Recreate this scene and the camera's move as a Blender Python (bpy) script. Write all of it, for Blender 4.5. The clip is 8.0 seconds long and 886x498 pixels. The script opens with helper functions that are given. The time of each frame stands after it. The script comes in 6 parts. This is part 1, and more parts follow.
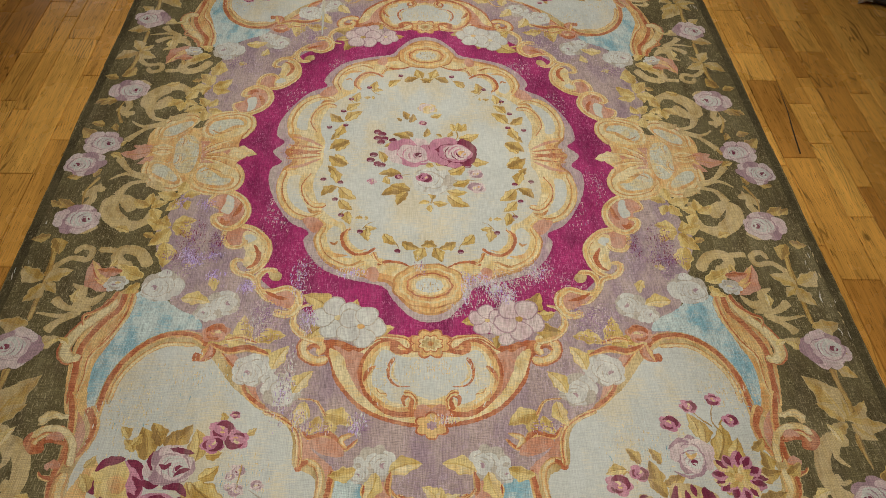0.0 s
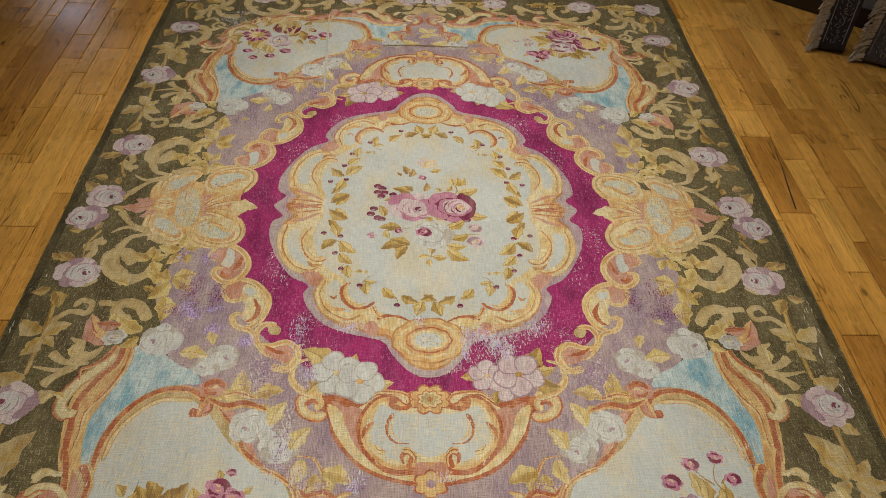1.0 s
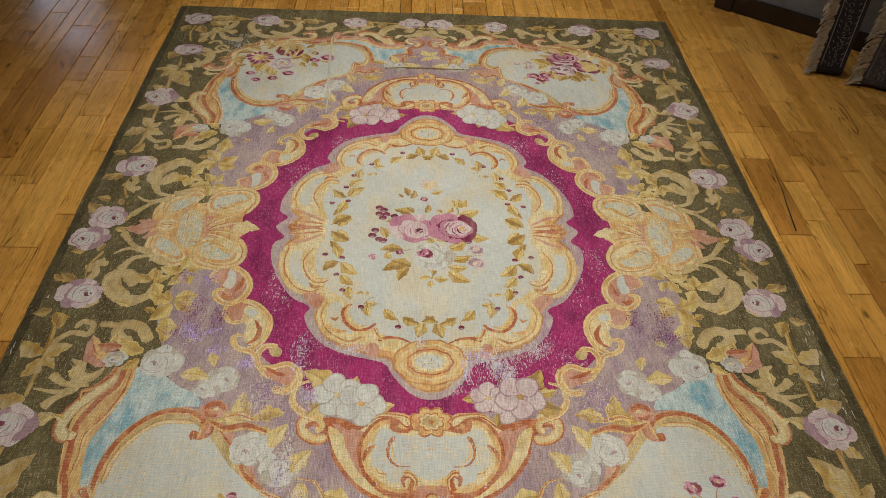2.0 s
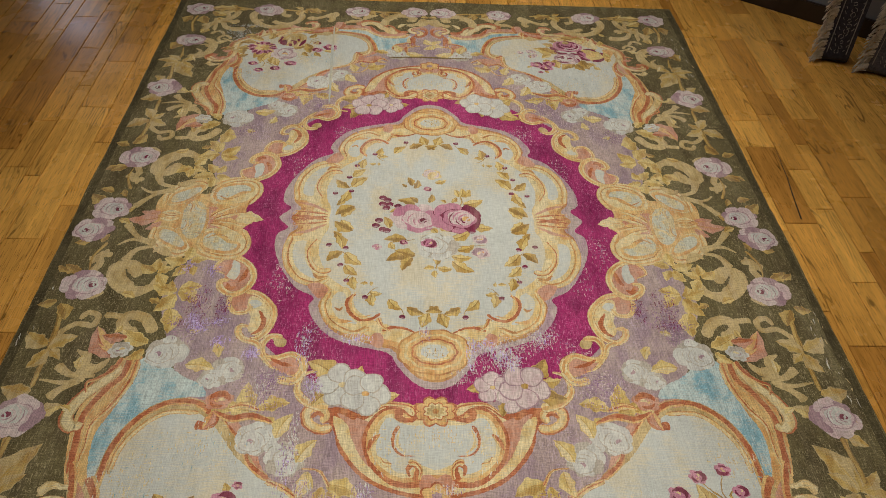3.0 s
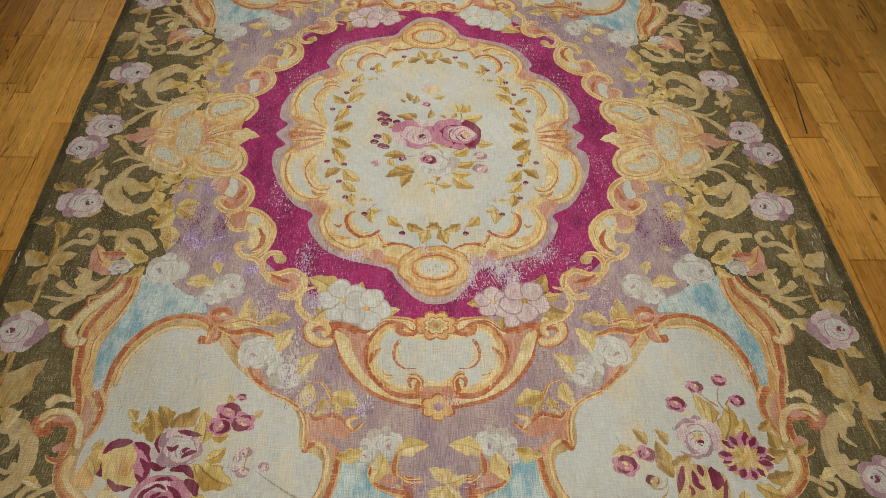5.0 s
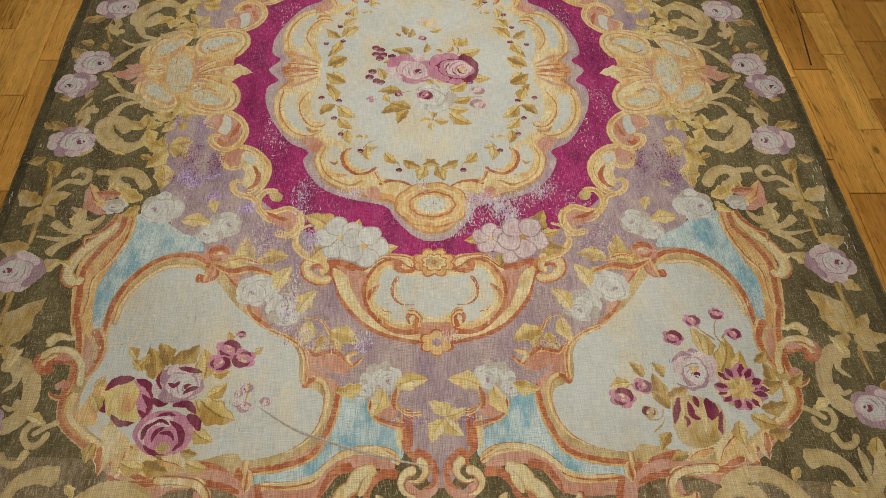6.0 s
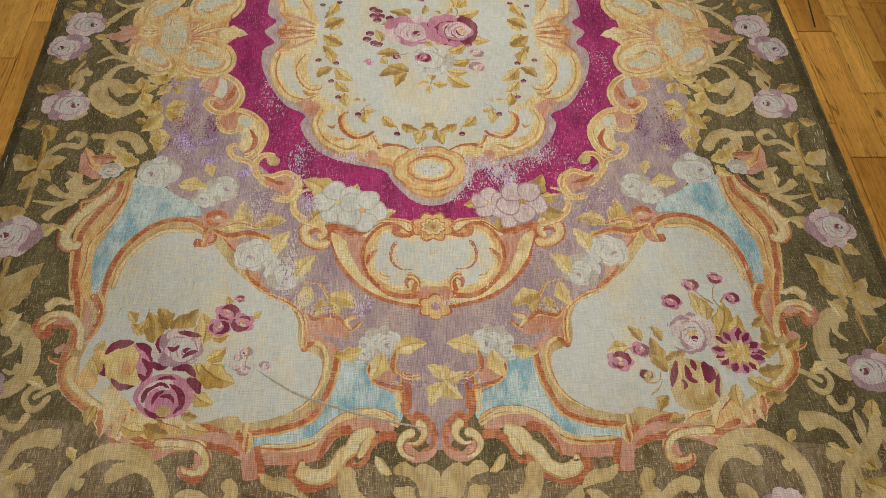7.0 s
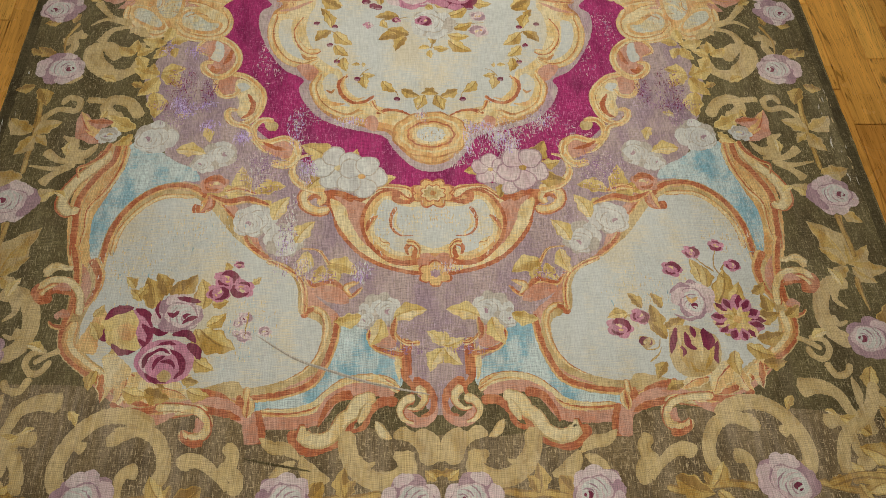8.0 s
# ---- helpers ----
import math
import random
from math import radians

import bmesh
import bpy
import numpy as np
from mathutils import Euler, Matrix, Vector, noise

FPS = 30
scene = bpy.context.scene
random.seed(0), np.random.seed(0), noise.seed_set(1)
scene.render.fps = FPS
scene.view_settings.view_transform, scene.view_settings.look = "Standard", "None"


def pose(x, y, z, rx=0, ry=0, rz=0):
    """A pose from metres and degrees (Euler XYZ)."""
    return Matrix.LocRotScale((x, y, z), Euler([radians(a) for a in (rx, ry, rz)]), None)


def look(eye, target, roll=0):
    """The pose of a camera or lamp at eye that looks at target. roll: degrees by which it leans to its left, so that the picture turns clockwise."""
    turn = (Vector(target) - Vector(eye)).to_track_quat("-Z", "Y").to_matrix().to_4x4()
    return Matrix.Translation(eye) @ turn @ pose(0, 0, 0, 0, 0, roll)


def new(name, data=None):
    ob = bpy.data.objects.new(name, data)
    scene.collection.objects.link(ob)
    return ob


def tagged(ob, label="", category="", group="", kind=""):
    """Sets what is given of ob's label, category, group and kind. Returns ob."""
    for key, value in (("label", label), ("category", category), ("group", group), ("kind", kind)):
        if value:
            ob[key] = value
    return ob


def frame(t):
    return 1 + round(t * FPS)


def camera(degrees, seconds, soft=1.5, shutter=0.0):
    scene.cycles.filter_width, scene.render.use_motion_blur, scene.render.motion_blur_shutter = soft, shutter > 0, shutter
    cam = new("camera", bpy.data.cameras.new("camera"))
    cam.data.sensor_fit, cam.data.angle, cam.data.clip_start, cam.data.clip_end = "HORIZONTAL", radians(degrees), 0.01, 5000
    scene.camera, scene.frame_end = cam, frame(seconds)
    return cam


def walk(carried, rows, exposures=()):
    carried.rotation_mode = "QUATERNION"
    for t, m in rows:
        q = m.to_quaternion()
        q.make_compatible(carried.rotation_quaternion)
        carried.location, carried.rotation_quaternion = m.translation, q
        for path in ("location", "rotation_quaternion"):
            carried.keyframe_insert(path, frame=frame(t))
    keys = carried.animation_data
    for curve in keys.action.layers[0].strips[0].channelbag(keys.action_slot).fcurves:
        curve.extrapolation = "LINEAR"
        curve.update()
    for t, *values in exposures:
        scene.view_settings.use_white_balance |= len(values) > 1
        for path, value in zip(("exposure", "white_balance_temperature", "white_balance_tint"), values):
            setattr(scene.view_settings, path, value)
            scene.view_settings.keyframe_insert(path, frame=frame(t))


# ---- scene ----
cam = camera(62.9, 8.0, soft=0.9)
PATH = [
    (0, (-0.078, 0.088, 1.895), (0.017, 1.377, 0.369), 3.7),
    (0.5, (-0.081, 0.095, 1.906), (0.016, 1.433, 0.422), 3.7),
    (1, (-0.085, 0.096, 1.914), (0.015, 1.485, 0.478), 3.8),
    (1.5, (-0.088, 0.097, 1.923), (0.013, 1.525, 0.526), 3.9),
    (3, (-0.09, 0.099, 1.918), (-0.001, 1.508, 0.501), 3.3),
    (3.5, (-0.089, 0.097, 1.911), (-0.001, 1.483, 0.472), 3.3),
    (4, (-0.091, 0.093, 1.901), (0.0, 1.449, 0.433), 3.4),
    (4.2, (-0.094, 0.095, 1.899), (-0.001, 1.435, 0.417), 3.5),
    (5.3, (-0.087, 0.087, 1.876), (0.003, 1.302, 0.29), 3.3),
    (5.5, (-0.087, 0.086, 1.872), (0.004, 1.273, 0.265), 3.3),
    (6, (-0.085, 0.083, 1.86), (0.009, 1.211, 0.211), 3.4),
    (6.5, (-0.084, 0.083, 1.855), (0.011, 1.169, 0.178), 3.5),
    (7, (-0.085, 0.08, 1.849), (0.012, 1.132, 0.151), 3.8),
    (7.5, (-0.088, 0.08, 1.843), (0.012, 1.091, 0.121), 4.3),
    (8, (-0.088, 0.08, 1.838), (0.011, 1.057, 0.096), 4.4),
]
walk(cam, [(t, look(eye, target, roll)) for t, eye, target, roll in PATH])

# ---- world and lights ----
world = bpy.data.worlds.new("world")
scene.world = world
world.use_nodes = True
world.node_tree.nodes["Background"].inputs[0].default_value = (0.75, 0.85, 1.0, 1)
world.node_tree.nodes["Background"].inputs[1].default_value = 0.25


def ceiling_lamp(x, y, z, size_x, size_y, watts, colour, spread=180):
    """A ceiling panel lamp that shines down within an angle."""
    lamp = bpy.data.lights.new("ceiling_lamp", "AREA")
    lamp.shape, lamp.size, lamp.size_y, lamp.energy, lamp.color = "RECTANGLE", size_x, size_y, watts, colour
    lamp.spread = radians(spread)
    ob = new("ceiling_lamp", lamp)
    ob.matrix_world = pose(x, y, z)
    return ob


LAMPS = [(0.08, 1.95, 2.85, 2.1, 4.9, 50, (1.0, 0.94, 0.915), 94)]
for row in LAMPS:
    ceiling_lamp(*row)

# ---- materials ----


def srgb(r, g, b, gain=1.2):
    """A linear base colour from an everyday 0-255 colour."""
    return tuple(min(0.85, gain * (c / 255) ** 2.2) for c in (r, g, b)) + (1,)


def link_nodes(m):
    m.use_nodes = True
    t = m.node_tree
    return t.nodes, t.links, t.nodes["Principled BSDF"]


def noise_at(nodes, links, vec, scale, stretch=(1, 1, 1), detail=3.0, rough=0.6):
    mp = nodes.new("ShaderNodeMapping")
    mp.inputs["Scale"].default_value = stretch
    links.new(vec, mp.inputs["Vector"])
    n = nodes.new("ShaderNodeTexNoise")
    n.inputs["Scale"].default_value, n.inputs["Detail"].default_value, n.inputs["Roughness"].default_value = scale, detail, rough
    links.new(mp.outputs[0], n.inputs["Vector"])
    return n.outputs["Fac"]


def ramp(nodes, links, fac, lo, hi, a=0.0, b=1.0):
    r = nodes.new("ShaderNodeMapRange")
    r.interpolation_type = "SMOOTHSTEP"
    for i, v in enumerate((lo, hi, a, b)):
        r.inputs[i + 1].default_value = v
    links.new(fac, r.inputs[0])
    return r.outputs[0]


def math_node(nodes, links, op, a, b):
    m = nodes.new("ShaderNodeMath")
    m.operation = op
    for i, v in enumerate((a, b)):
        if isinstance(v, (int, float)):
            m.inputs[i].default_value = v
        else:
            links.new(v, m.inputs[i])
    return m.outputs[0]


def blend(nodes, links, fac, a, b, mode="MIX"):
    m = nodes.new("ShaderNodeMix")
    m.data_type, m.blend_type = "RGBA", mode
    for i, v in ((0, fac), (6, a), (7, b)):
        if isinstance(v, (int, float, tuple)):
            m.inputs[i].default_value = v
        else:
            links.new(v, m.inputs[i])
    return m.outputs[2]


def yarn(name, colour, second=None, fleck=None, flecks=0.5, patch=13.0, grain=1.3, fade=0.32, dust_tone=(166, 156, 138), wear=0.28):
    """Flat-woven wool: uneven faded dye, long weft and warp threads, rubbed and dusty streaks, a ribbed surface."""
    m = bpy.data.materials.new(name)
    nodes, links, bsdf = link_nodes(m)
    pos = nodes.new("ShaderNodeNewGeometry").outputs["Position"]
    colour = srgb(*colour)
    second = srgb(*second) if second else tuple(c * 0.78 for c in colour[:3]) + (1,)
    fleck = srgb(*(fleck or (190, 185, 165)))
    big = noise_at(nodes, links, pos, patch, (1.5, 0.8, 1), 2.5, 0.55)
    weft = noise_at(nodes, links, pos, 1.0, (30, 290, 1), 2.0)
    warp = noise_at(nodes, links, pos, 1.0, (270, 24, 1), 2.0)
    # hatched change of dye, stepped along the weft
    big = math_node(nodes, links, "ADD", big, ramp(nodes, links, weft, 0.3, 0.7, -0.09, 0.09))
    base = blend(nodes, links, ramp(nodes, links, big, 0.46, 0.62), colour, second)
    # faded and dusty stretches, mostly along the warp
    streak = noise_at(nodes, links, pos, 1.0, (22, 1.6, 1), 4.0, 0.65)
    cloud = noise_at(nodes, links, pos, 2.6, (1, 1, 1), 4.0, 0.6)
    dust = math_node(nodes, links, "MULTIPLY", ramp(nodes, links, streak, 0.38, 0.70, 0.15, 1.0), ramp(nodes, links, cloud, 0.32, 0.68, 0.3, 1.0))
    base = blend(nodes, links, math_node(nodes, links, "MULTIPLY", dust, fade), base, srgb(*dust_tone))
    # the ribs of the weave, a few millimetres apart and never quite straight
    split = nodes.new("ShaderNodeSeparateXYZ")
    links.new(pos, split.inputs[0])
    row = math_node(nodes, links, "ADD", math_node(nodes, links, "MULTIPLY", split.outputs[1], 1350.0), math_node(nodes, links, "MULTIPLY", streak, 40.0))
    col = math_node(nodes, links, "ADD", math_node(nodes, links, "MULTIPLY", split.outputs[0], 1500.0), math_node(nodes, links, "MULTIPLY", cloud, 60.0))
    rib = math_node(nodes, links, "ADD", math_node(nodes, links, "SINE", row, 0.0), math_node(nodes, links, "SINE", col, 0.0))
    tone = math_node(nodes, links, "ADD", ramp(nodes, links, weft, 0.32, 0.68, -0.13 * grain, 0.13 * grain), ramp(nodes, links, warp, 0.32, 0.68, 1 - 0.13 * grain, 1 + 0.13 * grain))
    tone = math_node(nodes, links, "ADD", tone, math_node(nodes, links, "MULTIPLY", rib, 0.07 * grain))
    tone = math_node(nodes, links, "ADD", tone, ramp(nodes, links, cloud, 0.3, 0.7, -0.08, 0.08))
    grey = nodes.new("ShaderNodeCombineColor")
    for i in range(3):
        links.new(tone, grey.inputs[i])
    base = blend(nodes, links, 1.0, base, grey.outputs[0], "MULTIPLY")
    where = noise_at(nodes, links, pos, 4.5, (1.3, 1, 1), 4.0)
    thread = noise_at(nodes, links, pos, 1.0, (310, 45, 1), 2.0, 0.7)
    thread2 = noise_at(nodes, links, pos, 1.0, (60, 310, 1), 2.0, 0.7)
    rub = math_node(nodes, links, "MAXIMUM", ramp(nodes, links, thread, 0.56, 0.66), ramp(nodes, links, thread2, 0.58, 0.69))
    rub = math_node(nodes, links, "MULTIPLY", rub, ramp(nodes, links, where, 0.42, 0.64, wear, 1.0))
    base = blend(nodes, links, math_node(nodes, links, "MULTIPLY", rub, flecks), base, fleck)
    links.new(base, bsdf.inputs["Base Color"])
    bsdf.inputs["Roughness"].default_value = 0.9
    bsdf.inputs["Specular IOR Level"].default_value = 0.15
    swell = noise_at(nodes, links, pos, 4.0, (1.9, 0.45, 1), 3.0)
    b0 = nodes.new("ShaderNodeBump")
    b0.inputs["Strength"].default_value, b0.inputs["Distance"].default_value = 0.65, 0.04
    links.new(swell, b0.inputs["Height"])
    b1 = nodes.new("ShaderNodeBump")
    b1.inputs["Strength"].default_value, b1.inputs["Distance"].default_value = 0.5, 0.0015
    links.new(math_node(nodes, links, "ADD", math_node(nodes, links, "ADD", weft, warp), math_node(nodes, links, "MULTIPLY", rib, 0.15)), b1.inputs["Height"])
    links.new(b0.outputs[0], b1.inputs["Normal"])
    links.new(b1.outputs[0], bsdf.inputs["Normal"])
    return m


YARN = {
    "olive": yarn("olive_wool", (86, 79, 52), (70, 62, 40), (166, 154, 116), 0.7, 7.0, 1.7, 0.2, (150, 140, 112), wear=0.5),
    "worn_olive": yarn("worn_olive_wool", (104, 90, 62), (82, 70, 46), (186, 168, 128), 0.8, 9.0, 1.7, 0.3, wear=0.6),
    "celadon": yarn("celadon_wool", (164, 166, 146), (172, 160, 120), (190, 188, 170), 0.4, 16.0),
    "edge": yarn("dark_olive_wool", (70, 64, 44), (58, 52, 36), (150, 140, 104), 0.5, 9.0, 1.5, 0.15, (120, 110, 80), wear=0.3),
    "lilac": yarn("lilac_wool", (144, 127, 120), (128, 110, 114), (182, 166, 176), 0.65, 9.0, 1.4),
    "violet": yarn("violet_wool", (118, 88, 118), (136, 108, 122), (160, 140, 150), 0.6),
    "magenta": yarn("magenta_wool", (134, 42, 84), (110, 34, 70), (190, 120, 150), 0.65, 7.0, 1.5, 0.14, (160, 110, 130), wear=0.35),
    "grey": yarn("grey_wool", (152, 138, 130), (140, 118, 122), (175, 165, 165), 0.4),
    "cream": yarn("cream_wool", (166, 169, 157), (174, 167, 140), (190, 195, 190), 0.35, 4.5, 0.6, 0.25, (158, 165, 162)),
    "straw": yarn("straw_wool", (184, 171, 128), (178, 154, 100), (196, 188, 158), 0.4, 16.0),
    "gold": yarn("gold_wool", (184, 154, 98), (170, 126, 74), (198, 180, 138), 0.4, 18.0),
    "ochre": yarn("ochre_wool", (162, 122, 72), (140, 90, 52), (184, 156, 110), 0.4),
    "rust": yarn("rust_wool", (143, 79, 48), (160, 104, 66), (188, 146, 108), 0.5, 20.0),
    "salmon": yarn("salmon_wool", (168, 128, 106), (160, 110, 84), (186, 160, 140), 0.45, 16.0),
    "tan": yarn("tan_wool", (166, 148, 103), (146, 124, 76), (186, 172, 134), 0.45),
    "pale": yarn("pale_tan_wool", (168, 149, 102), (158, 138, 90), (184, 170, 132), 0.35),
    "drab": yarn("drab_wool", (124, 104, 62), (110, 92, 56), (160, 145, 105), 0.35),
    "leaf": yarn("leaf_gold_wool", (164, 140, 78), (142, 112, 52), (190, 170, 120), 0.4),
    "leafdark": yarn("leaf_brown_wool", (130, 104, 56), (116, 90, 46), (160, 135, 85), 0.3),
    "leaflight": yarn("leaf_straw_wool", (182, 164, 106), (164, 140, 76), (194, 180, 138), 0.4),
    "blue": yarn("pale_blue_wool", (158, 172, 164), (104, 142, 148), (196, 200, 190), 0.5, 11.0),
    "bluedark": yarn("blue_wool", (98, 140, 150), (128, 160, 158), (180, 190, 185), 0.5, 14.0),
    "rose": yarn("pale_rose_wool", (178, 164, 156), (168, 148, 144), (195, 185, 180), 0.3),
    "mauve": yarn("mauve_wool", (144, 120, 122), (132, 106, 112), (174, 156, 156), 0.3),
    "lavender": yarn("lavender_wool", (150, 130, 176), (170, 156, 186), (190, 184, 200), 0.4, 30.0),
    "white": yarn("ivory_wool", (174, 176, 164), (162, 162, 152), (190, 190, 180), 0.3, 22.0, 1.0),
    "shade": yarn("shaded_ivory_wool", (156, 150, 134), (146, 140, 124), (180, 175, 160), 0.3),
    "wine": yarn("wine_wool", (104, 34, 58), (90, 30, 50), (150, 90, 110), 0.3),
    "pink": yarn("pink_wool", (164, 114, 126), (150, 96, 114), (185, 150, 155), 0.35),
}


def oak():
    """Oiled oak: long grain, cathedral figure, dark pores, a satin finish; each board has its own tone."""
    m = bpy.data.materials.new("oak_boards")
    nodes, links, bsdf = link_nodes(m)
    pos = nodes.new("ShaderNodeNewGeometry").outputs["Position"]
    own = nodes.new("ShaderNodeObjectInfo").outputs["Random"]
    shift = nodes.new("ShaderNodeVectorMath")
    shift.operation = "ADD"
    comb = nodes.new("ShaderNodeCombineXYZ")
    links.new(math_node(nodes, links, "MULTIPLY", own, 37.0), comb.inputs[0])
    links.new(math_node(nodes, links, "MULTIPLY", own, 91.0), comb.inputs[1])
    links.new(pos, shift.inputs[0])
    links.new(comb.outputs[0], shift.inputs[1])
    v = shift.outputs[0]
    figure = noise_at(nodes, links, v, 1.0, (11, 0.9, 1), 2.0, 0.45)
    rings = math_node(nodes, links, "SINE", math_node(nodes, links, "MULTIPLY", figure, 110.0), 0.0)
    line = ramp(nodes, links, rings, 0.55, 1.0)
    part_of = ramp(nodes, links, noise_at(nodes, links, v, 1.0, (7, 2.0, 1), 2.0), 0.44, 0.66)
    grain = noise_at(nodes, links, v, 1.0, (210, 6, 1), 3.0, 0.6)
    pores = noise_at(nodes, links, v, 1.0, (300, 16, 1), 2.0, 0.6)
    cloud = noise_at(nodes, links, pos, 2.2, (1, 1, 1), 4.0)
    broad = noise_at(nodes, links, v, 1.0, (24, 1.2, 1), 3.0)
    tint = blend(nodes, links, own, (0.66, 0.33, 0.060, 1), (0.40, 0.175, 0.030, 1))
    pale = blend(nodes, links, math_node(nodes, links, "FRACT", math_node(nodes, links, "MULTIPLY", own, 7.3), 0.0), tint, (0.72, 0.39, 0.080, 1))
    tone = math_node(nodes, links, "ADD", ramp(nodes, links, grain, 0.3, 0.7, 0.90, 1.10), ramp(nodes, links, broad, 0.3, 0.7, -0.16, 0.14))
    tone = math_node(nodes, links, "SUBTRACT", tone, math_node(nodes, links, "MULTIPLY", math_node(nodes, links, "MULTIPLY", line, part_of), 0.55))
    tone = math_node(nodes, links, "MULTIPLY", tone, ramp(nodes, links, pores, 0.56, 0.68, 1.0, 0.45))
    tone = math_node(nodes, links, "MULTIPLY", tone, ramp(nodes, links, cloud, 0.3, 0.7, 0.88, 1.1))
    knot = nodes.new("ShaderNodeTexVoronoi")
    knot.inputs["Scale"].default_value = 1.0
    mp = nodes.new("ShaderNodeMapping")
    mp.inputs["Scale"].default_value = (4.2, 2.4, 1)
    links.new(v, mp.inputs["Vector"])
    links.new(mp.outputs[0], knot.inputs["Vector"])
    tone = math_node(nodes, links, "MULTIPLY", tone, ramp(nodes, links, knot.outputs["Distance"], 0.025, 0.06, 0.4, 1.0))
    grey = nodes.new("ShaderNodeCombineColor")
    for i in range(3):
        links.new(tone, grey.inputs[i])
    links.new(blend(nodes, links, 1.0, pale, grey.outputs[0], "MULTIPLY"), bsdf.inputs["Base Color"])
    links.new(ramp(nodes, links, cloud, 0.3, 0.7, 0.20, 0.34), bsdf.inputs["Roughness"])
    b = nodes.new("ShaderNodeBump")
    b.inputs["Strength"].default_value, b.inputs["Distance"].default_value = 0.25, 0.001
    links.new(grain, b.inputs["Height"])
    links.new(b.outputs[0], bsdf.inputs["Normal"])
    return m


def painted(name, colour, rough=0.6, amount=0.12, scale=9.0):
    """Paint or dark-stained wood with slight unevenness."""
    m = bpy.data.materials.new(name)
    nodes, links, bsdf = link_nodes(m)
    pos = nodes.new("ShaderNodeNewGeometry").outputs["Position"]
    n = noise_at(nodes, links, pos, scale, (1, 1, 1), 6.0)
    dark = tuple(c * (1 - 2 * amount) for c in colour) + (1,)
    links.new(blend(nodes, links, ramp(nodes, links, n, 0.35, 0.7), tuple(colour) + (1,), dark), bsdf.inputs["Base Color"])
    bsdf.inputs["Roughness"].default_value = rough
    b = nodes.new("ShaderNodeBump")
    b.inputs["Strength"].default_value, b.inputs["Distance"].default_value = 0.3, 0.002
    links.new(noise_at(nodes, links, pos, 120, (1, 1, 1), 3.0), b.inputs["Height"])
    links.new(b.outputs[0], bsdf.inputs["Normal"])
    return m


OAK = oak()
GAP = painted("board_gap", (0.03, 0.018, 0.01), 0.9)
PLASTER = painted("grey_plaster", (0.26, 0.27, 0.28), 0.8)
DARKWOOD = painted("dark_stained_wood", (0.035, 0.022, 0.016), 0.4, 0.2)
CEILING = painted("white_ceiling", (0.55, 0.54, 0.51), 0.9)
COTTON = painted("fringe_cotton", (0.82, 0.78, 0.68), 0.95, 0.2, 60)
NAVY = painted("dark_blue_pile", (0.035, 0.035, 0.05), 0.95, 0.3, 80)
SLATE = painted("slate_pile", (0.12, 0.12, 0.14), 0.95, 0.3, 80)
IVORY = painted("ivory_pile", (0.34, 0.32, 0.29), 0.95, 0.2, 80)


def mesh_of(name, bm, material):
    me = bpy.data.meshes.new(name)
    bm.to_mesh(me)
    bm.free()
    me.materials.append(material)
    return me


def part(name, bm, material, parent, label=""):
    ob = new(name, mesh_of(name, bm, material))
    ob.parent = parent
    if label:
        ob["label"] = label
    return ob


def block(lo, hi, bevel=0.0, bm=None):
    bm = bm or bmesh.new()
    got = bmesh.ops.create_cube(bm, size=1)["verts"]
    for v in got:
        v.co = [lo[i] + (v.co[i] + 0.5) * (hi[i] - lo[i]) for i in range(3)]
    if bevel:
        edges = list({e for v in got for e in v.link_edges})
        bmesh.ops.bevel(bm, geom=edges, offset=bevel, segments=2, affect="EDGES")
    return bm


def setting(name, bm, material, label="", category=""):
    return tagged(new(name, mesh_of(name, bm, material)), label, category, kind="structure")


# ---- the room ----
X0, X1, Y0, Y1, TOP = -4.6, 3.6, -2.2, 6.0, 2.9
floor = setting("floor", block((X0, Y0, -0.12), (X1, Y1, -0.018)), GAP, "random-width oak board floor with a satin finish", "floor")
setting("ceiling", block((X0, Y0, TOP), (X1, Y1, TOP + 0.1)), CEILING, "plain white ceiling", "ceiling")
setting("wall_west", block((X0 - 0.12, Y0, -0.12), (X0, Y1, TOP)), PLASTER, "plain grey plaster wall", "wall")
setting("wall_east", block((X1, Y0, -0.12), (X1 + 0.12, Y1, TOP)), PLASTER, "plain grey plaster wall", "wall")
setting("wall_south", block((X0, Y0 - 0.12, -0.12), (X1, Y0, TOP)), PLASTER, "plain grey plaster wall", "wall")
WIN = (-3.25, -2.78, 0.7, 1.3)   # the window in the north wall: x from, to, z from, to
bm = block((X0, Y1, -0.12), (WIN[0], Y1 + 0.12, TOP))
block((WIN[1], Y1, -0.12), (X1, Y1 + 0.12, TOP), bm=bm)
block((WIN[0], Y1, -0.12), (WIN[1], Y1 + 0.12, WIN[2]), bm=bm)
block((WIN[0], Y1, WIN[3]), (WIN[1], Y1 + 0.12, TOP), bm=bm)
setting("wall_north", bm, PLASTER, "plain grey plaster wall with a window", "wall")
window = tagged(new("window_1"), "small daylight window in a grey wall", "window", kind="structure")
window.location = ((WIN[0] + WIN[1]) / 2, Y1 + 0.06, WIN[2])
W2, WH = (WIN[1] - WIN[0]) / 2, WIN[3] - WIN[2]
bm = block((-W2, -0.03, 0), (-W2 + 0.05, 0.03, WH), 0.004)
block((W2 - 0.05, -0.03, 0), (W2, 0.03, WH), 0.004, bm)
block((-W2 + 0.05, -0.03, 0), (W2 - 0.05, 0.03, 0.05), 0.004, bm)
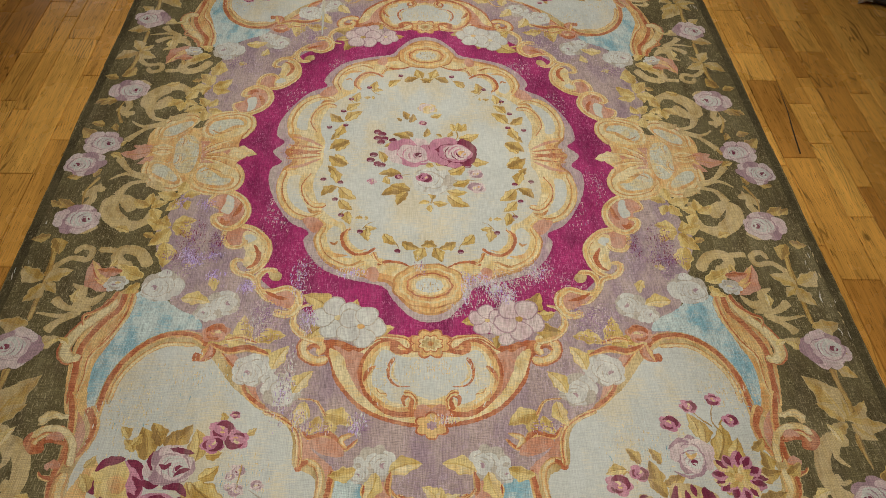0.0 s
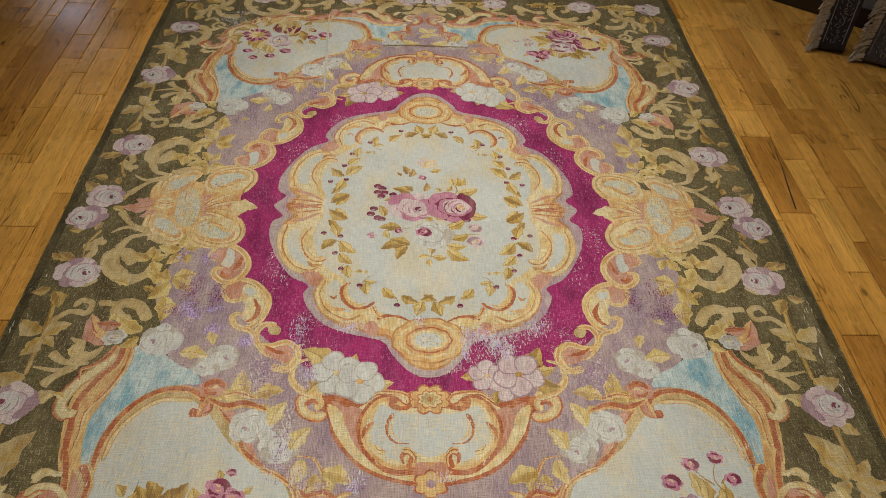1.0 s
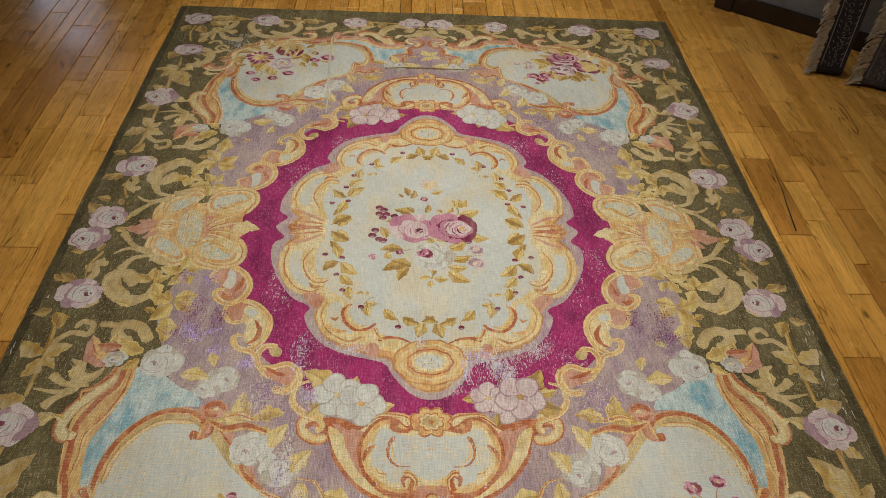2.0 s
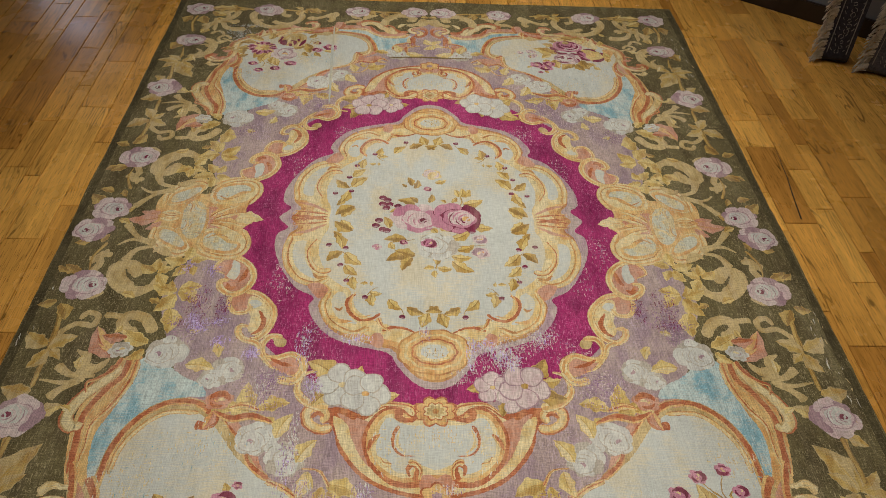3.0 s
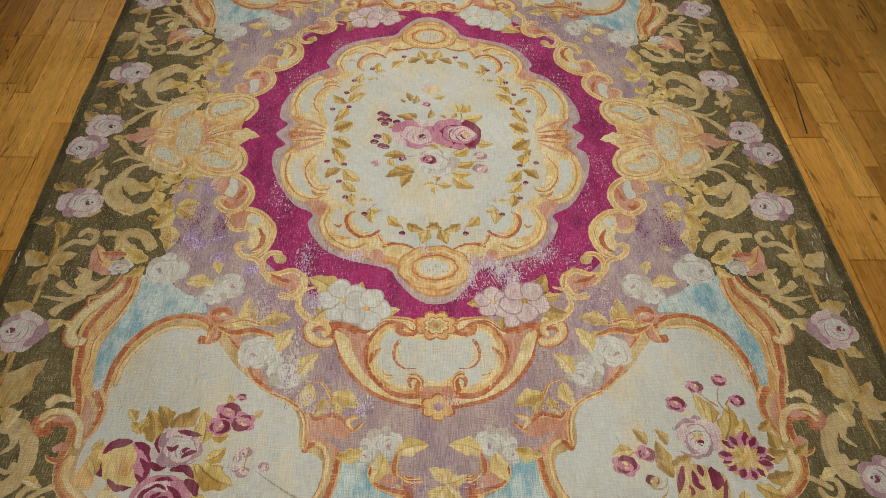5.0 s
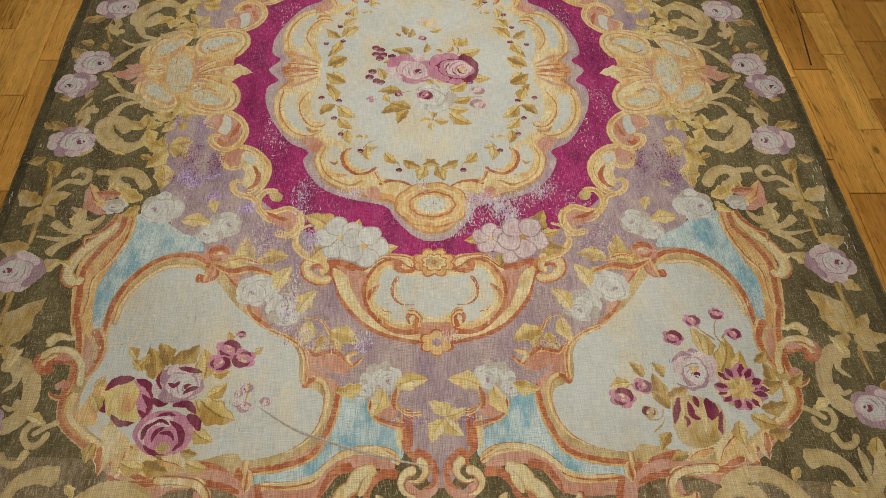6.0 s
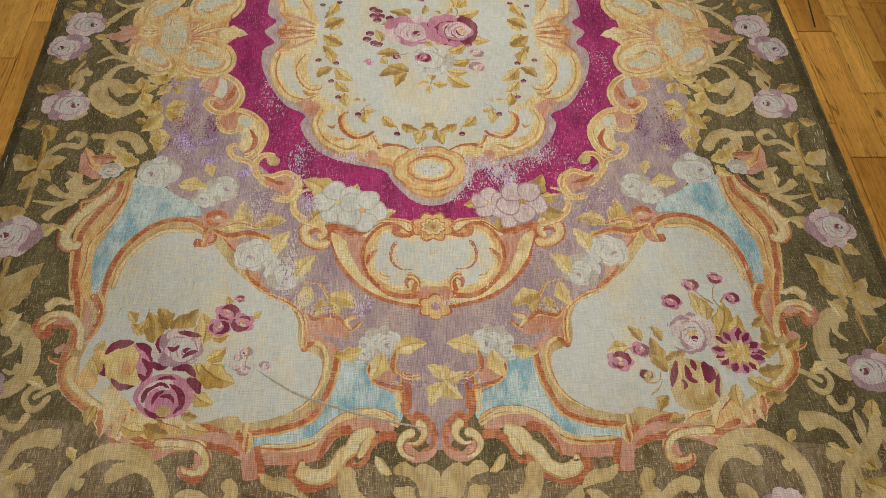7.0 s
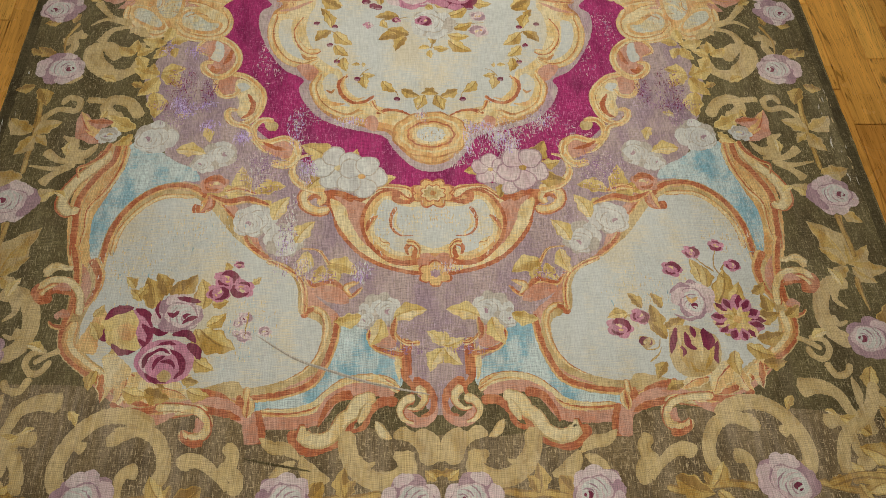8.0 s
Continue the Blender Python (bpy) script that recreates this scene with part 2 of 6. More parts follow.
block((-W2 + 0.05, -0.03, WH - 0.05), (W2 - 0.05, 0.03, WH), 0.004, bm)
block((-0.02, -0.02, 0.05), (0.02, 0.02, WH - 0.05), 0.003, bm)
part("window_frame", bm, CEILING, window)
day = bpy.data.lights.new("window_daylight", "AREA")
day.shape, day.size, day.size_y, day.energy, day.color = "RECTANGLE", 0.38, 0.5, 3.0, (0.62, 0.74, 1.0)
new("window_daylight", day).matrix_world = pose((WIN[0] + WIN[1]) / 2, Y1 + 0.02, (WIN[2] + WIN[3]) / 2, -90, 0, 0)

# the slanting wall beside the rug, with its dark baseboard and corner post
CORNER, SLANT = Vector((1.726, 4.178, 0)), math.degrees(math.atan2(-0.583, 0.796))
slant = Matrix.Translation(CORNER) @ pose(0, 0, 0, 0, 0, SLANT)
wall = setting("wall_slanting", block((0.06, 0.02, 0), (2.5, 0.14, TOP)), PLASTER, "grey plaster wall above a dark baseboard", "wall")
wall.matrix_world = slant
base = setting("baseboard", block((0.10, -0.004, 0), (2.5, 0.018, 0.105), 0.004), DARKWOOD, "dark-stained baseboard along a grey wall", "baseboard")
base.matrix_world = slant
post = setting("trim", block((-0.005, -0.012, 0), (0.098, 0.16, TOP), 0.005), DARKWOOD, "dark-stained corner post at the wall's end", "trim")
post.matrix_world = slant


# ---- oak boards ----
def board(length, width):
    """A board with eased edges, its top at z = 0."""
    verts, e = [], 0.0022
    for z, inset in ((-0.018, 0.0013), (-e, 0.0013), (0.0, e + 0.0013)):
        verts += [(inset, inset, z), (width - inset, inset, z), (width - inset, length - inset, z), (inset, length - inset, z)]
    faces = [(8, 9, 10, 11)] + [(4 * k + i, 4 * k + (i + 1) % 4, 4 * k + 4 + (i + 1) % 4, 4 * k + 4 + i) for k in (0, 1) for i in range(4)]
    return verts, faces


KNOWN = {  # butt joints seen on single boards, by the board's left seam
    -1.58: (3.617, 3.266, 2.878, 2.033), -1.74: (3.77, 3.385, 3.168, 2.77), -1.642: (3.05, 2.394), -1.443: (3.74, 2.62, 2.217),
    -1.94: (3.268,), -2.04: (3.838, 3.436), -2.17: (3.634,), 1.338: (2.578, 2.363, 2.134), 1.934: (2.906,),
    -1.88: (3.70, 2.563), 1.4: (3.656, 3.235, 2.88, 2.677, 2.178, 1.568), 1.54: (3.627, 2.93, 2.52, 2.265, 1.861), 1.653: (3.108, 2.704, 2.018),
    1.72: (2.90, 2.342), 1.85: (3.645, 3.222, 2.598),
}
rng = random.Random(4)
seams, x = [], -1.443 - 11 * 0.298
while x < 3.55:
    for w in (0.099, 0.062, 0.137):
        seams.append((x, w))
        x += w
rest_v, rest_f = [], []
for x, w in seams:
    known = next((k for q, k in KNOWN.items() if abs(q - x) < 0.03), ())
    cuts = sorted(known)
    lo, hi = (cuts[0], cuts[-1]) if cuts else (1.8 + rng.random(), 1.8)
    cuts = cuts or [lo]
    y = cuts[0]
    while y > -2.2:
        y -= rng.uniform(0.3, 1.0)
        cuts.insert(0, max(y, -2.2))
    y = cuts[-1]
    while y < 6.0:
        y += rng.uniform(0.22, 0.85)
        cuts.append(min(y, 6.0))
    for a, b in zip(cuts, cuts[1:]):
        if b - a < 0.05:
            continue
        verts, faces = board(b - a, w)
        seen = (-2.35 < x < -1.2 or 1.2 < x < 2.4) and b > 0.9 and a < 4.6 or (abs(x) <= 1.3 and b > 3.9 and a < 4.5)
        if seen:
            me = bpy.data.meshes.new("plank")
            me.from_pydata(verts, [], faces)
            me.materials.append(OAK)
            ob = new("plank", me)
            ob.location = (x, a, 0)
            ob.parent = floor
        else:
            n = len(rest_v)
            rest_v += [(p[0] + x, p[1] + a, p[2]) for p in verts]
            rest_f += [tuple(i + n for i in f) for f in faces]
me = bpy.data.meshes.new("planks")
me.from_pydata(rest_v, [], rest_f)
me.materials.append(OAK)
ob = tagged(new("planks", me), kind="stuff")
ob.parent = floor

# a long split along two boards, and a few scuffs
for pts in ([(1.533, 2.663), (1.513, 2.466), (1.492, 2.33), (1.475, 2.199)],):
    verts = []
    for i, (x, y) in enumerate(pts):
        w = (0.0008, 0.002, 0.003, 0.0035)[i]
        verts += [(x - w, y, 0.0006), (x + w, y, 0.0006)]
    me = bpy.data.meshes.new("split")
    me.from_pydata(verts, [], [(2 * i, 2 * i + 1, 2 * i + 3, 2 * i + 2) for i in range(len(pts) - 1)])
    me.materials.append(GAP)
    new("split", me).parent = floor

# ---- the rug: a body and its woven motifs ----
AXIS, MID = -0.008, 2.16          # the rug's centre
LEFT, RIGHT, NEAR, FAR = 1.358, 1.377, 1.88, 1.795
RUG_T = 0.007                     # thickness of the weave
rug = tagged(new("area_rug"), "worn flat-woven wool rug with floral scrolls, lying on oak boards", "rug")
rug.location = (AXIS, MID, 0)
HAIR = 2.5e-6                       # height of one layer of tone over the next
LAID = []                         # what is woven in so far: its extent in the quarter, and its top


def rug_point(u, v, sx, sy):
    """From the pattern's quarter (u outward, v towards the near end) to the rug."""
    if sy < 0 and v > 1:
        v = 1 + (v - 1) * 0.89
    return sx * u, -sy * v


def spline(pts, closed=False, step=0.006):
    """A smooth line through a few points, sampled evenly enough."""
    p = [np.array(q, float) for q in pts]
    n, out = len(p), []
    for i in range(n if closed else n - 1):
        a, b, c, d = (p[(i + k) % n] if closed else p[min(max(i + k, 0), n - 1)] for k in (-1, 0, 1, 2))
        m = max(2, int(np.linalg.norm(c - b) / step))
        for k in range(m):
            s = k / m
            out.append(0.5 * (2 * b + (c - a) * s + (2 * a - 5 * b + 4 * c - d) * s * s + (3 * b - a - 3 * c + d) * s ** 3))
    if not closed:
        out.append(p[-1])
    return np.array(out)


def polygon(pts, tone):
    return ("poly", pts, tone)


def strip(pts, width, tone, shape="even", shift=0.0):
    """A band along a line: even, tail (pointed end), leaf (pointed ends) or knob (thick, curled end)."""
    d = np.gradient(pts, axis=0)
    d /= np.linalg.norm(d, axis=1)[:, None] + 1e-9
    side = np.stack([-d[:, 1], d[:, 0]], 1)
    s = np.linspace(0, 1, len(pts))
    w = {"even": np.minimum(1, np.minimum(s, 1 - s) * 9 + 0.45),
         "tail": np.minimum(1, s * 8 + 0.5) * np.clip(1.08 - s, 0, 1) ** 0.7,
         "leaf": np.sin(np.pi * np.clip(s, 0.02, 0.98)) ** 0.75,
         "knob": (0.55 + 0.75 * s ** 2) * np.minimum(1, (1 - s) * 10 + 0.35),
         "full": np.ones(len(pts))}[shape] * width / 2
    turn = np.linalg.norm(np.gradient(d, axis=0), axis=1) / (np.linalg.norm(np.gradient(pts, axis=0), axis=1) + 1e-9)
    room = 0.92 / np.maximum(turn, 1e-3)
    w = np.minimum(w, np.maximum(room - abs(shift) * width, 0.2 * w))
    mid = pts + side * (np.minimum(abs(shift) * width, room * 0.5) * np.sign(shift))[:, None]
    return ("strip", (mid + side * w[:, None], mid - side * w[:, None]), tone)


def lowest_free(layers):
    """The height over all that is already woven where this motif comes to lie."""
    pts = np.abs(np.vstack([np.vstack(data) if kind == "strip" else data for kind, data, _ in layers]))
    lo, hi = pts.min(0), pts.max(0)
    low = max((top for (a, b, top) in LAID if a[0] < hi[0] and lo[0] < b[0] and a[1] < hi[1] and lo[1] < b[1]), default=RUG_T)
    LAID.append((lo, hi, low + (min(len(layers), 48) + 2) * HAIR))
    return low


def woven_mesh(name, layers, low, c, sx, sy):
    """The mesh of some layers of tone, each a hair above the one before."""
    tones, verts, faces, mats = [], [], [], []
    for k, (kind, data, tone) in layers:
        if tone not in tones:
            tones.append(tone)
        z = low + (k % 48 + 1) * HAIR + c * HAIR / 4
        first = len(verts)
        rows = data if kind == "strip" else (data,)
        for row in rows:
            for i, (u, v) in enumerate(row):
                x, y = rug_point(u, v, sx, sy)
                j = 0.0030
                verts.append((x + j * noise.noise((x * 150, y * 150, k)), y + j * noise.noise((x * 150, y * 150, k + 9)), z + (0.7 * HAIR * i / len(row) if kind == "strip" else 0.0)))
        n = len(rows[0])
        if kind == "strip":
            new_faces = [(first + i, first + i + 1, first + n + i + 1, first + n + i) for i in range(n - 1)]
        else:
            new_faces = [tuple(range(first, first + n))]
        for f in new_faces:
            a = sum(verts[f[i]][0] * verts[f[(i + 1) % len(f)]][1] - verts[f[(i + 1) % len(f)]][0] * verts[f[i]][1] for i in range(len(f)))
            faces.append(f if a > 0 else f[::-1])
            mats.append(tones.index(tone))
    me = bpy.data.meshes.new(name)
    me.from_pydata(verts, [], faces)
    for tone in tones:
        me.materials.append(YARN[tone])
    me.polygons.foreach_set("material_index", mats)
    me.update()
    return me


def weave(name, layers, copies="m4", label="", pieces=None):
    """One woven motif from its layers of tone, laid into the rug. copies: m4, m2 (mirrored), turn, ends, one.
    pieces: for each layer None (the motif itself) or the name and number of the piece of the motif that it belongs to."""
    where = {"m4": [(1, 1), (-1, 1), (1, -1), (-1, -1)], "m2": [(1, 1), (-1, 1)], "turn": [(1, 1), (-1, -1)], "one": [(1, 1)],
             "ends": [(1, 1), (1, -1)]}[copies]
    low = lowest_free(layers)
    sets = {}
    for k, layer in enumerate(layers):
        sets.setdefault(pieces[k] if pieces else None, []).append((k, layer))
    for c, (sx, sy) in enumerate(where):
        ob = new(name, woven_mesh(name, sets[None], low, c, sx, sy))
        ob.parent = rug
        if label:
            ob["label"] = label
        for key, some in sets.items():
            if key:
                new(key[0], woven_mesh(key[0], some, low, c, sx, sy)).parent = ob


BANDS = {
    "gold": [("ochre", 1.0, 0.0), ("straw", 0.86, 0.03), ("gold", 0.55, -0.10), ("rust", 0.20, -0.22)],
    "golddeep": [("ochre", 1.0, 0.0), ("gold", 0.80, 0.10), ("straw", 0.46, 0.22)],
    "rust": [("tan", 1.0, 0.0), ("gold", 0.72, 0.10), ("rust", 0.60, -0.14)],
    "plainrust": [("rust", 1.0, 0.0)],
    "tan": [("tan", 1.0, 0.0), ("pale", 0.55, 0.14)],
    "goldR": [("rust", 1.0, 0.0), ("gold", 0.80, -0.10), ("straw", 0.46, -0.22)],
    "creamR": [("rust", 1.0, 0.0), ("tan", 0.84, -0.08), ("straw", 0.62, -0.14)],
    "leaf1": [("leaf", 1.0, 0.0)],
    "leafstem": [("leaf", 1.0, 0.0)],
    "gold1": [("gold", 1.0, 0.0)],
    "ochre1": [("ochre", 1.0, 0.0)],
    "chain": [("ochre", 1.0, 0.0), ("straw", 0.88, 0.0), ("gold", 0.40, 0.12)],
    "cream": [("rust", 1.0, 0.0), ("tan", 0.84, 0.06), ("straw", 0.6, 0.08)],
    "pale": [("tan", 1.0, 0.0), ("straw", 0.7, 0.05)],
    "salmon": [("salmon", 1.0, 0.0)],
    "straw": [("straw", 1.0, 0.0)],
    "stem": [("leafdark", 1.0, 0.0), ("leaf", 0.6, 0.1)],
    "wine": [("wine", 1.0, 0.0)],
    "mauve1": [("mauve", 1.0, 0.0)],
}


def scroll(style, mm, pts, shape="even", copies="m4", name="scroll"):
    line = spline(pts)
    lay = [strip(line, mm * w / 1000, tone, shape, off) for tone, w, off in BANDS[style]]
    if name == "acanthus" and mm > 26:
        # buds along the leaf, and a curled tip
        n, half, bud = len(line), mm / 2000, []
        for at, away, size in ((0.32, 0.95, 0.46), (0.60, -0.9, 0.42), (0.02, 0.3, 0.8)):
            i = min(n - 2, max(1, int(at * n)))
            d = line[i + 1] - line[i - 1]
            d = d / (np.linalg.norm(d) + 1e-9)
            c = line[i] + np.array((-d[1], d[0])) * away * half
            bud.append((c, size * half, math.atan2(d[1], d[0]) + 0.5))
        lay = [polygon(ring(*c, r * 1.5, r, a, n=20), "tan") for c, r, a in bud] + lay[:1] + [polygon(ring(*c, r * 1.4, r * 0.9, a, n=20), "tan") for c, r, a in bud] + lay[1:]
        weave(name, lay, copies, pieces=[("bud", k) for k in range(3)] + [None] + [("bud", k) for k in range(3)] + [None] * (len(lay) - 7))
        return
    weave(name, lay, copies)


def panel(tone, pts, copies="m4", name="panel", smooth=True):
    weave(name, [polygon(spline(pts, True) if smooth else np.array(pts), tone)], copies)


def ring(u, v, ru, rv=None, turn=0.0, lobes=0, deep=0.0, phase=0.0, n=48):
    a = np.linspace(0, 2 * np.pi, n, endpoint=False)
    r = 1 + deep * np.abs(np.sin(lobes * (a + phase) / 2)) - deep * 0.5 if lobes else np.ones(n)
    x, y = r * ru * np.cos(a), r * (rv or ru) * np.sin(a)
    c, s = math.cos(turn), math.sin(turn)
    return np.stack([u + c * x - s * y, v + s * x + c * y], 1)


def arc(u, v, r, a0, a1, squash=1.0):
    a = np.linspace(a0, a1, max(8, int(abs(a1 - a0) * r / 0.004)))
    return np.stack([u + r * np.cos(a), v + squash * r * np.sin(a)], 1)


ROSES = {"border": ("mauve", "rose", "white", "wine"), "white": ("shade", "white", "white", "mauve"),
         "pink": ("pink", "rose", "rose", "wine"), "palerose": ("mauve", "rose", "white", "wine"), "deep": ("wine", "pink", "rose", "gold"), "ochre": ("leafdark", "leaf", "leaflight", "wine")}


def rose_layers(u, v, r, turn=0.0, kind="border", squash=0.85):
    """Loose outer petals round a cup that opens to one side, with folded inner petals and a dark heart."""
    dark, mid, pale, heart = ROSES[kind]
    rng = random.Random(int(1e4 * (abs(u) + 3 * abs(v))) + int(r * 1e4))
    lay = [polygon(ring(u, v, r * 0.80, r * 0.80 * squash, turn, 7, 0.2, rng.random()), dark)]
    k0 = rng.random() * 2
    for k in range(8):
        a = k0 + k * 2 * math.pi / 8 + rng.uniform(-0.25, 0.25)
        q = r * rng.uniform(0.60, 0.74)
        lay.append(polygon(ring(u + q * math.cos(a + turn), v + q * squash * math.sin(a + turn), r * rng.uniform(0.27, 0.36), r * rng.uniform(0.20, 0.30) * squash, a + turn + 1.57 + rng.uniform(-0.3, 0.3), 3, 0.2, rng.random(), n=18), rng.choice((dark, mid, mid) if kind != "white" else (mid, pale, dark))))
    cu, cv = u + 0.14 * r * math.cos(turn), v + 0.14 * r * squash * math.sin(turn)
    lay.append(polygon(ring(cu, cv, r * 0.62, r * 0.56 * squash, turn, 5, 0.12, 0.6), dark))
    lay.append(polygon(ring(cu - 0.02 * r, cv, r * 0.58, r * 0.52 * squash, turn, 5, 0.12, 0.7), mid))
    lay.append(polygon(ring(cu + 0.03 * r, cv - 0.03 * r, r * 0.46, r * 0.43 * squash, turn, 5, 0.14, 0.9), pale))
    hu, hv = u + 0.40 * r * math.cos(turn), v + 0.40 * r * squash * math.sin(turn)
    for q, lo, hi, wide, tone in ((0.62, 2.2, 3.7, 0.05, dark), (0.50, 2.6, 4.3, 0.06, mid), (0.40, 1.8, 3.2, 0.05, dark), (0.30, 2.4, 4.6, 0.07, mid), (0.22, 1.4, 3.4, 0.06, dark)):
        lay.append(strip(arc(hu, hv, r * q, turn + lo + rng.uniform(-0.2, 0.2), turn + hi, squash), r * wide, tone, "leaf"))
    lay.append(strip(arc(hu, hv, r * 0.12, turn + 2.0, turn + 4.9, squash), r * 0.15, heart, "leaf"))
    lay.append(strip(arc(hu, hv, r * 0.07, turn - 0.8, turn + 1.6, squash), r * 0.07, heart if kind != "white" else mid, "leaf"))
    return lay


def rose(u, v, r, turn=0.0, kind="border", copies="m4", squash=0.85):
    lay = rose_layers(u, v, r, turn, kind, squash)
    weave("rose", lay, copies, pieces=[None] + [("petal", k) for k in range(8)] + [("inner_petal", k) for k in range(len(lay) - 11)] + [("heart", 0)] * 2)


def flower(u, v, r, tones, petals=5, copies="m4", turn=0.3, heart="gold", name="flower"):
    """An open flower: separate petals round a heart; a small one is a lobed cup with a paler side."""
    lay = []
    if r < 0.046:
        a0 = 40 * (u + v)
        c, q = math.cos(a0), math.sin(a0)
        lay = [polygon(ring(u, v, r, r * 0.8, turn, petals, 0.26, a0), tones[1] if tones[1] != tones[0] else "pink")]
        lay.append(strip(arc(u, v, r * 0.72, a0 + 0.4, a0 + 3.6, 0.8), r * 0.55, tones[0], "leaf"))
        lay.append(strip(arc(u, v, r * 0.66, a0 + 4.0, a0 + 5.9, 0.8), r * 0.30, tones[0], "leaf"))
        lay.append(strip(arc(u + 0.2 * r * c, v + 0.2 * r * q, r * 0.3, a0 + 1.0, a0 + 3.4, 0.7), r * 0.24, "straw", "leaf"))
        lay.append(strip(arc(u - 0.1 * r * c, v - 0.1 * r * q, r * 0.25, a0 + 3.6, a0 + 5.6, 0.7), r * 0.14, heart, "leaf"))
        weave(name, lay, copies)
        return
    for k in range(petals):
        a = turn + k * 2 * math.pi / petals
        for grow, tone in ((1.0, tones[0]), (0.88, tones[1])):
            lay.append(polygon(ring(u + 0.55 * r * math.cos(a), v + 0.55 * r * math.sin(a), 0.47 * r * grow, 0.46 * r * grow * min(1, 5 / petals), a, 3, 0.15, 0.5, n=20), tone))
    lay.append(polygon(ring(u, v, r * 0.15, r * 0.12, n=14), heart))
    weave(name, lay, copies, pieces=[None, None] + [("petal", k // 2) for k in range(2, 2 * petals)] + [("heart", 0)])


def daisy(u, v, r, copies="turn"):
    """A chrysanthemum: uneven pink petals with wine flames round a straw heart."""
    rngd = random.Random(5)
    lay = [polygon(ring(u, v, r * 0.78, r * 0.72, 0, 12, 0.2, 0.1), "leaf")]
    pieces = [None]
    for k in range(13):
        a = k * 2 * math.pi / 13 + rngd.uniform(-0.1, 0.1)
        long = rngd.uniform(0.86, 1.08)
        for start, end, wide, tone in ((0.35, 1.0, 0.44, rngd.choice(("pink", "pink", "straw"))), (0.45, 0.97, rngd.uniform(0.16, 0.28), "wine")):
            b = a + rngd.uniform(-0.08, 0.08)
            line = np.linspace((u + start * r * math.cos(a), v + start * r * math.sin(a)), (u + end * long * r * math.cos(b), v + end * long * 0.92 * r * math.sin(b)), 9)
            lay.append(strip(line, r * wide, tone, "leaf"))
            pieces.append(("petal", k))
    for k in range(11):
        a = k * 0.571
        lay.append(strip(np.linspace((u, v), (u + rngd.uniform(0.45, 0.64) * r * math.cos(a), v + rngd.uniform(0.45, 0.6) * r * math.sin(a)), 7), r * 0.2, rngd.choice(("straw", "leaflight", "leaf")), "leaf"))
        pieces.append(("ray", k))
    lay.append(polygon(ring(u, v, r * 0.15, r * 0.14, 0, 6, 0.2), "gold"))
    weave("chrysanthemum", lay, copies, pieces=pieces + [("heart", 0)])


def leaf_layers(a, b, c, d, fat=0.5, grow=1.25, tones=("leafdark", "leaf", "leaflight")):
    p, q = np.array((a, b), float), np.array((c, d), float)
    axis = (q - p) * grow
    size = np.linalg.norm(axis) + 1e-6
    n = np.array((-axis[1], axis[0])) / size
    s = np.linspace(0, 1, 13)
    wide = fat * size * 0.5 * np.sin(np.pi * s ** 0.8) * (1 + 0.14 * np.sin(s * 17))
    bow = 0.10 * size * np.sin(np.pi * s)
    core = p + axis * s[:, None] + n * bow[:, None]
    up, low = core + n * wide[:, None], core - n * wide[:, None]
    out = [polygon(np.vstack([up, low[-2:0:-1]]), tones[1])]
    inner = core - n * (wide * 0.12)[:, None]
    out.append(polygon(np.vstack([inner, (core - n * (wide * 0.86)[:, None])[-2:0:-1]]), tones[2] if (a * 997) % 1 > 0.4 else tones[0]))
    out.append(strip(core[:-1], size * 0.045, tones[0], "tail"))
    return out


def sprig(leaves, fat=0.5, copies="m4", tones=("leafdark", "leaf", "leaflight"), name="leaf"):
    """Some leaves that grow together; a leaf is its foot and its tip."""
    for row in leaves:
        weave(name, leaf_layers(*row, fat=fat, grow=1.03 if copies in ("turn", "one") else 1.22, tones=tones), copies)


def dots(tone, r, places, copies="m4", name="berry"):
    for u, v in places:
        weave(name, [polygon(ring(u, v, r, r * 0.85, n=14), tone), polygon(ring(u, v + r * 0.45, r * 0.6, r * 0.28, n=10), "mauve")], copies)


def lobe(pts, tones=("rust", "gold", "straw", "cream"), copies="m4", steps=(1.0, 0.86, 0.70, 0.50)):
    """A shell-shaped lobe, shaded by nested tones towards its heart."""
    line = spline(pts, True)
    heart = line.mean(0)
    weave("shell_lobe", [polygon(heart + (line - heart) * k, tone) for k, tone in zip(steps, tones)], copies)


def worn(u, v, ru, rv, count, tones, copies="one", seed=1, across=0.4):
    """A rubbed patch, where short threads of other tones show through."""
    rngw = random.Random(seed)
    lay = []
    for _ in range(2 * count):
        a, q = rngw.uniform(0, 6.28), rngw.random() ** 0.8
        x, y = u + ru * q * math.cos(a), v + rv * q * math.sin(a)
        size = rngw.uniform(0.004, 0.016)
        d = np.array((size, rngw.uniform(-0.001, 0.001)) if rngw.random() < across else (rngw.uniform(-0.001, 0.001), size))
        lay.append(strip(np.linspace((x, y), (x + d[0], y + d[1]), 5), rngw.uniform(0.0012, 0.003), rngw.choice(tones), "leaf"))
    first = len(scene.collection.objects)
    weave("worn_threads", lay, copies)
    for ob in scene.collection.objects[first:]:
        tagged(ob, kind="stuff")

# ---- the rug's body, edge and creases ----


